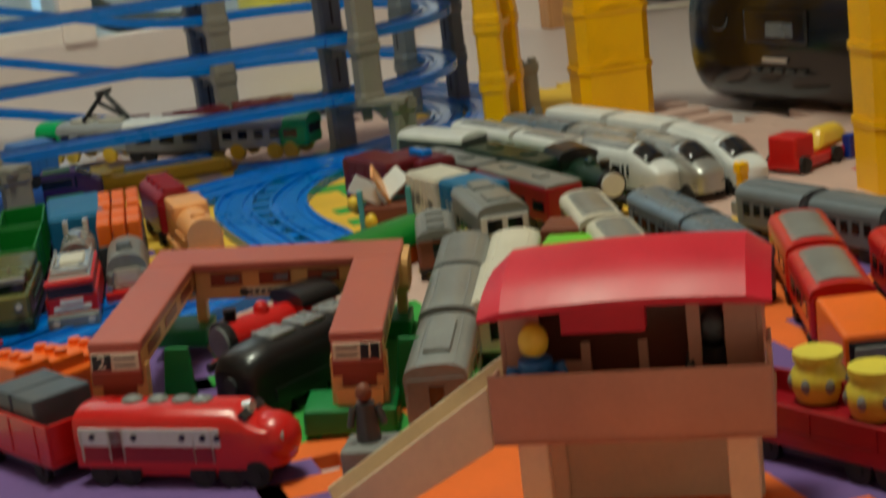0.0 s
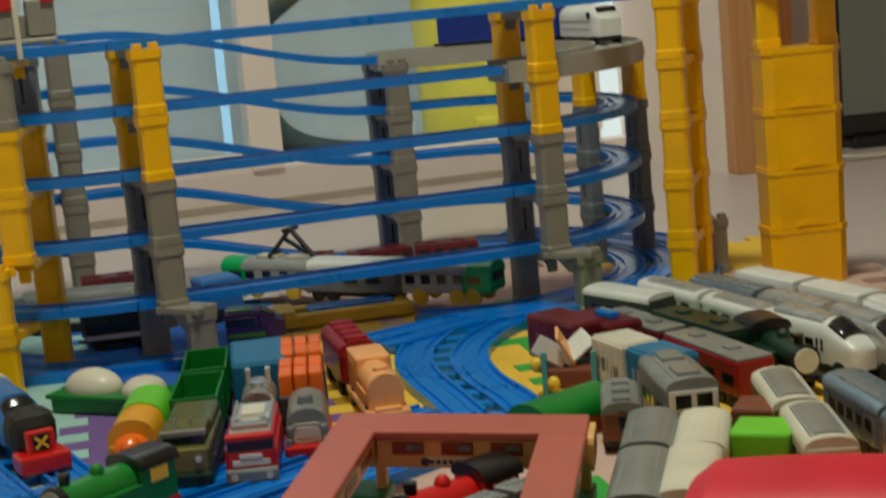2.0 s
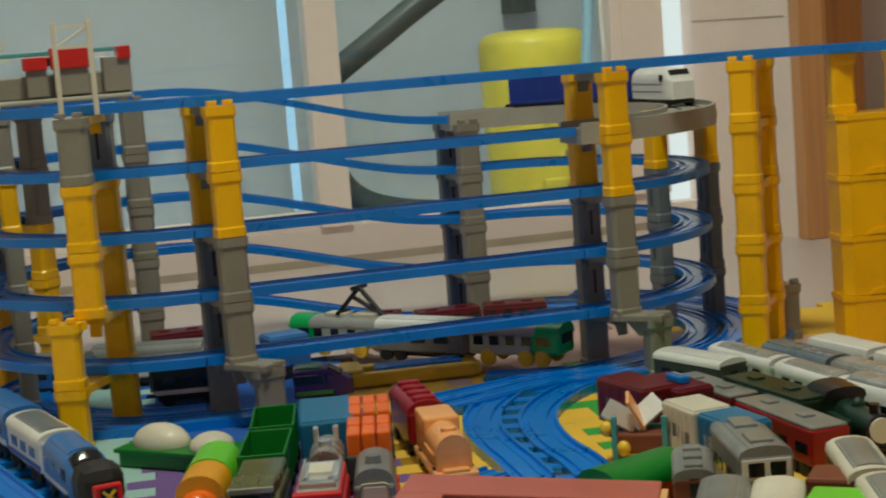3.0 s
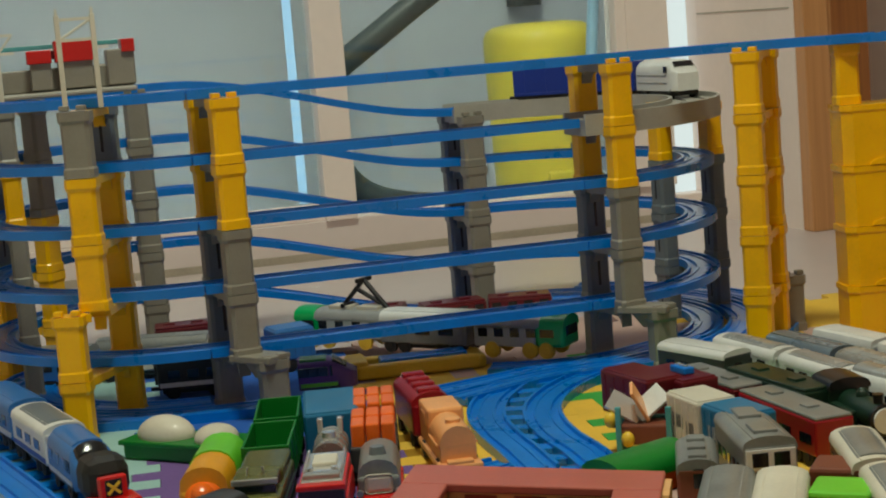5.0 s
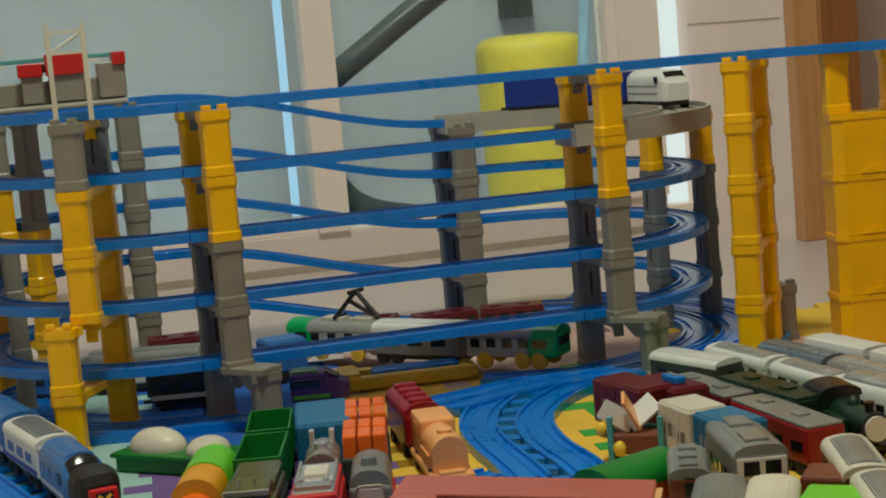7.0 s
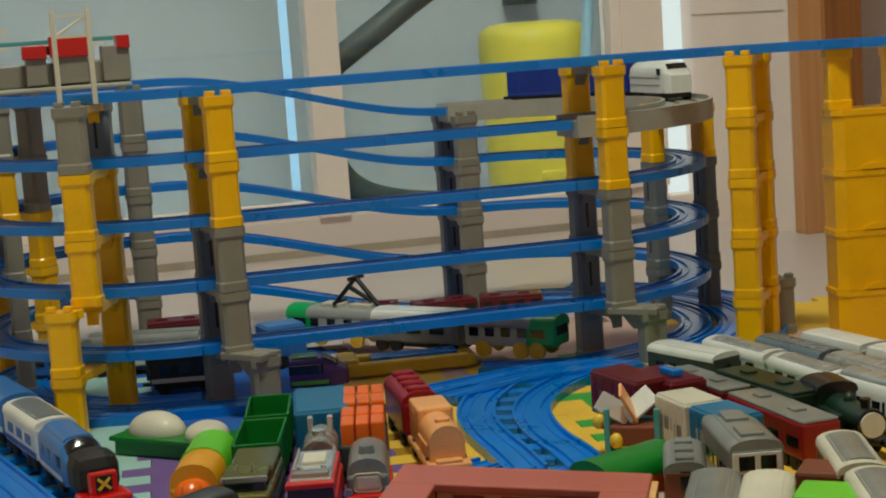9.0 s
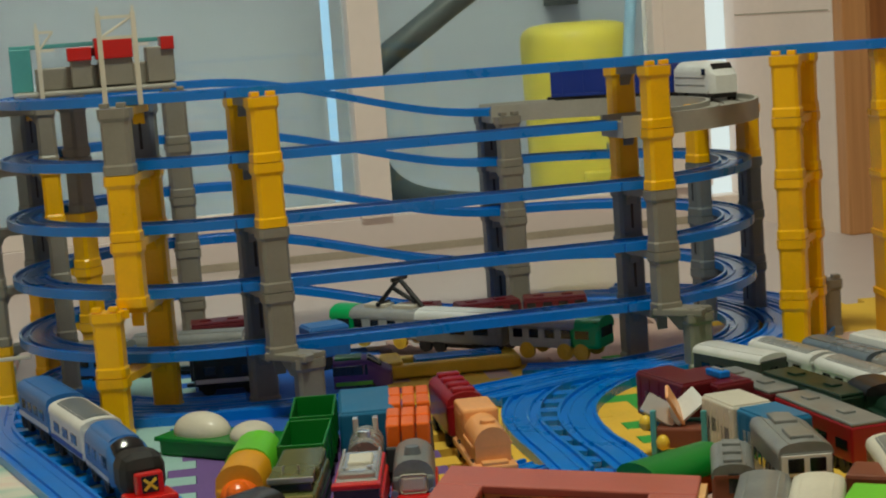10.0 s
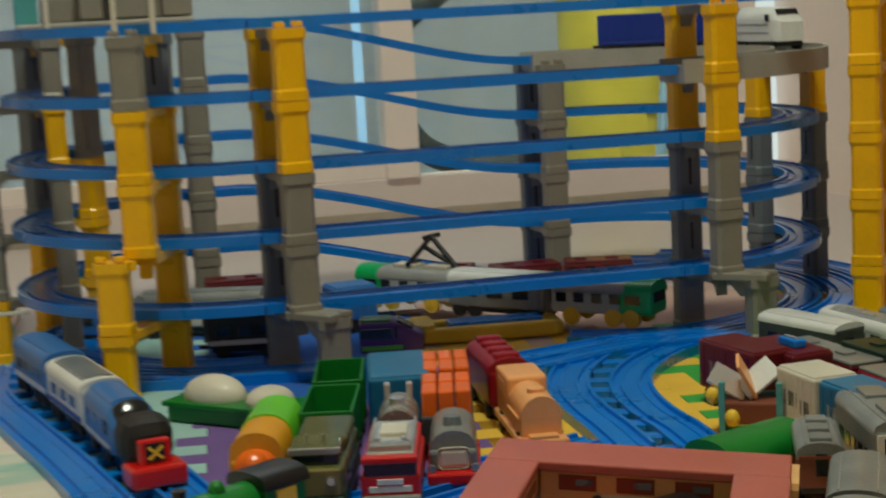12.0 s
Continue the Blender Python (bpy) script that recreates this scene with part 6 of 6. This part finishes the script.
def express():
    z = RISE * 4 + 0.006
    def along(s):
        """A point s metres back along the beam from the near end of the curve."""
        a = -90 + math.degrees(s / RAD)
        return on_curve(a) if a <= 90 else (XR - (s - math.pi * RAD), FAR)
    s0 = 0.300
    m, L = axis(along(s0), along(s0 + 0.105), z)
    top = thing("toy_locomotive", m, "white toy diesel locomotive on the bridge beam", "toy engine", "toy engines")
    W, H = 0.038, 0.050
    rings = []
    for x, zt, k in ((-L / 2, 0.047, 0.98), (-L / 2 + 0.004, H, 1), (L * 0.30, H, 1), (L * 0.36, H * 0.96, 0.98), (L * 0.42, H * 0.80, 0.94), (L / 2, H * 0.66, 0.74)):
        rings.append([(x, -W / 2 * k, 0.012)] + [(x, -W / 2 * k * math.cos(a), 0.034 + (zt - 0.034) * abs(math.sin(a)) ** 0.6) for a in [math.pi * i / 10 for i in range(11)]] + [(x, W / 2 * k, 0.012)])
    shell = soften(part("body", loft(bmesh.new(), rings), WHITE, top), 50)
    for s in (-1, 1):
        part("stripe", boxed(-L * 0.46, L * 0.30, s * W / 2 - 0.0004, s * W / 2 + 0.0006, 0.030, 0.0312), CARGREY, shell)
        part("stripe", boxed(-L * 0.46, L * 0.30, s * W / 2 - 0.0004, s * W / 2 + 0.0006, 0.021, 0.022), CARGREY, shell)
        part("cab_window", boxed(L * 0.24, L * 0.32, s * W / 2 - 0.001, s * W / 2 + 0.0008, 0.034, 0.042, bevel=0.0005), WINDOWBLACK, shell)
    part("windscreen", boxed(-0.004, 0.004, -0.013, 0.013, -0.001, 0.001, bevel=0.0005), WINDOWBLACK, shell).matrix_basis = pose(L * 0.385, 0, H * 0.885, 0, 48)
    chassis(top, L - 0.006, W)
    for k in range(2):
        a = s0 + 0.118 + k * 0.098
        top = open_wagon(along(a), along(a + 0.086), DEEP, "deep blue open toy wagon on the bridge beam", W=0.040, H=0.048, z=z)


express()


# ---- room things ----
def radio():
    top = thing("radio", pose(0.916, -0.140, -0.009, 0, 0, -78), "rounded glossy black portable radio on the floor", "radio")
    L, D, H = 0.310, 0.170, 0.180
    rings = []
    for x, k in ((-L / 2, 0.62), (-L / 2 + 0.006, 0.82), (-L / 2 + 0.018, 0.94), (-L / 2 + 0.045, 0.99), (0, 1.0), (L / 2 - 0.045, 0.99), (L / 2 - 0.018, 0.94), (L / 2 - 0.006, 0.82), (L / 2, 0.62)):
        rings.append([(x, D / 2 * k * math.copysign(abs(math.cos(a)) ** 0.75, math.cos(a)), H / 2 + 0.002 + H / 2 * k * math.copysign(abs(math.sin(a)) ** 0.75, math.sin(a))) for a in [2 * math.pi * i / 28 for i in range(28)]])
    body = soften(part("body", loft(bmesh.new(), rings), RADIO, top), 60)
    part("tape_door", boxed(-0.045, 0.050, -D / 2 - 0.0015, -D / 2 + 0.004, 0.085, 0.125, bevel=0.004), WINDOWBLACK, body)
    part("display", boxed(-0.010, 0.030, -D / 2 - 0.003, -D / 2 + 0.001, 0.094, 0.110, bevel=0.001), BLUESILVER, body)
    part("badge", boxed(-0.018, 0.018, -D / 2 - 0.0022, -D / 2 + 0.001, 0.066, 0.071, bevel=0.0005), CHROME, body)
    for i in range(5):
        part("button", boxed(-0.036 + i * 0.017, -0.024 + i * 0.017, -D / 2 - 0.0018, -D / 2 + 0.002, 0.054, 0.058, bevel=0.0008), DARKGREY, body)
    part("knob", rodded((-0.085, -D / 2 * 0.93, 0.112), (-0.085, -D / 2 * 1.0, 0.114), 0.013, n=20), RADIO, body)
    part("knob_ring", rodded((-0.085, -D / 2 * 0.95, 0.112), (-0.085, -D / 2 * 0.98, 0.1125), 0.0145, n=20), SLATE, body)
    handle = part("handle", boxed(-0.085, 0.085, -0.008, 0.008, H + 0.004, H + 0.013, bevel=0.003), CARGREY, body)
    for s in (-1, 1):
        part("handle_joint", ball(bmesh.new(), s * 0.085, 0, H - 0.002, 0.012, 0.012, 0.012, 12), RADIO, handle)
    part("aerial", rodded((-0.080, 0.030, H), (0.20, 0.030, H + 0.10), 0.0018), DARKGREY, body)
    part("base", boxed(-0.085, 0.085, -0.040, 0.040, 0.0, 0.006, bevel=0.002), DARKGREY, body)


radio()


def television():
    top = thing("television", pose(1.427, 0.997, -0.009, 0, 0, -8) @ Matrix.Scale(1.117, 4), "black framed television with a pale grey screen", "television")
    part("screen_frame", boxed(-0.080, 0.080, -0.02, 0.02, 0.018, 0.42, bevel=0.006), BLACK, top)
    part("screen", boxed(-0.068, 0.045, -0.0225, -0.019, 0.055, 0.395), SCREEN, top)
    part("stand", boxed(-0.06, 0.06, -0.04, 0.04, 0.0, 0.02, bevel=0.006), BLACK, top)
    cable = smooth([(-0.20, -0.09, 0.02), (-0.12, -0.16, 0.008), (0.0, -0.15, 0.004), (0.1, -0.18, 0.004)], 6)
    rings = []
    for i, p in enumerate(cable):
        d = (cable[min(i + 1, len(cable) - 1)] - cable[max(i - 1, 0)]).normalized()
        u = Vector((0, 0, 1)).cross(d).normalized()
        v = d.cross(u)
        rings.append([p + (u * math.cos(math.pi * k / 4) + v * math.sin(math.pi * k / 4)) * 0.003 for k in range(8)])
    bm = loft(bmesh.new(), rings)
    part("cable", bm, IVORY, top)


television()
crate = thing("storage_box", pose(1.609, 1.030, -0.009, 0, 0, -6) @ Matrix.Scale(1.127, 4), "plain grey storage box with a lid on the floor", "box")
part("body", boxed(-0.029, 0.029, -0.039, 0.039, 0, 0.104, bevel=0.005), CARGREY, crate)
part("lid", boxed(-0.031, 0.031, -0.041, 0.041, 0.103, 0.120, bevel=0.004), SLATE, crate)


def bucket():
    top = thing("yellow_bin", pose(0.833, 1.55, -0.242) @ Matrix.Scale(1.150, 4), "tall yellow plastic bin outside the glass", "bin")
    rings = [[(r * math.cos(2 * math.pi * i / 28), r * math.sin(2 * math.pi * i / 28), z) for i in range(28)] for z, r in ((0.0, 0.086), (0.10, 0.089), (0.495, 0.097), (0.512, 0.096), (0.522, 0.091), (0.530, 0.078), (0.534, 0.050))]
    soften(part("body", loft(bmesh.new(), rings), BINYELLOW, top), 40)
    part("latch", boxed(-0.03, 0.03, -0.106, -0.092, 0.24, 0.28, bevel=0.004), BINYELLOW, top)
    part("label_plate", boxed(0.015, 0.05, -0.098, -0.090, 0.315, 0.325), CARGREY, top)


bucket()


def hose():
    top = thing("garden_hose", Matrix(), "thick dark grey hose looped outside the glass", "hose")
    for pts in ([(0.375, 1.34, 0.316), (0.401, 1.34, 0.335), (0.471, 1.34, 0.382), (0.537, 1.34, 0.427), (0.666, 1.34, 0.508)], [(0.354, 1.34, 0.176), (0.381, 1.34, 0.115), (0.429, 1.34, 0.076), (0.509, 1.34, 0.054), (0.613, 1.34, 0.043)]):
        line = smooth(pts, 8)
        n = 12
        rings = []
        for i, p in enumerate(line):
            d = (line[min(i + 1, len(line) - 1)] - line[max(i - 1, 0)]).normalized()
            u = Vector((0, 1, 0)).cross(d).normalized()
            v = d.cross(u)
            rings.append([p + (u * math.cos(2 * math.pi * k / n) + v * math.sin(2 * math.pi * k / n)) * 0.0235 for k in range(n)])
        soften(part("hose_loop", loft(bmesh.new(), rings), HOSE, top), 60)


hose()
solo("laundry_pole", rodded((0.844, 1.36, 0.012), (0.934, 1.36, 0.846), 0.011, n=14), POLEBLUE, Matrix(), "pale blue pole leaning outside the glass", "pole")
pipe = thing("drain_pipe", Matrix(), "dark grey drain pipe on the outside wall", "pipe")
part("tube", rodded((0.985, 2.108, 0.409), (0.985, 2.108, 2.4), 0.041, n=16), HOSE, pipe)
for z in (0.529, 1.4):
    part("clamp", boxed(0.939, 1.031, 2.066, 2.150, z, z + 0.03, bevel=0.003), HOSE, pipe)
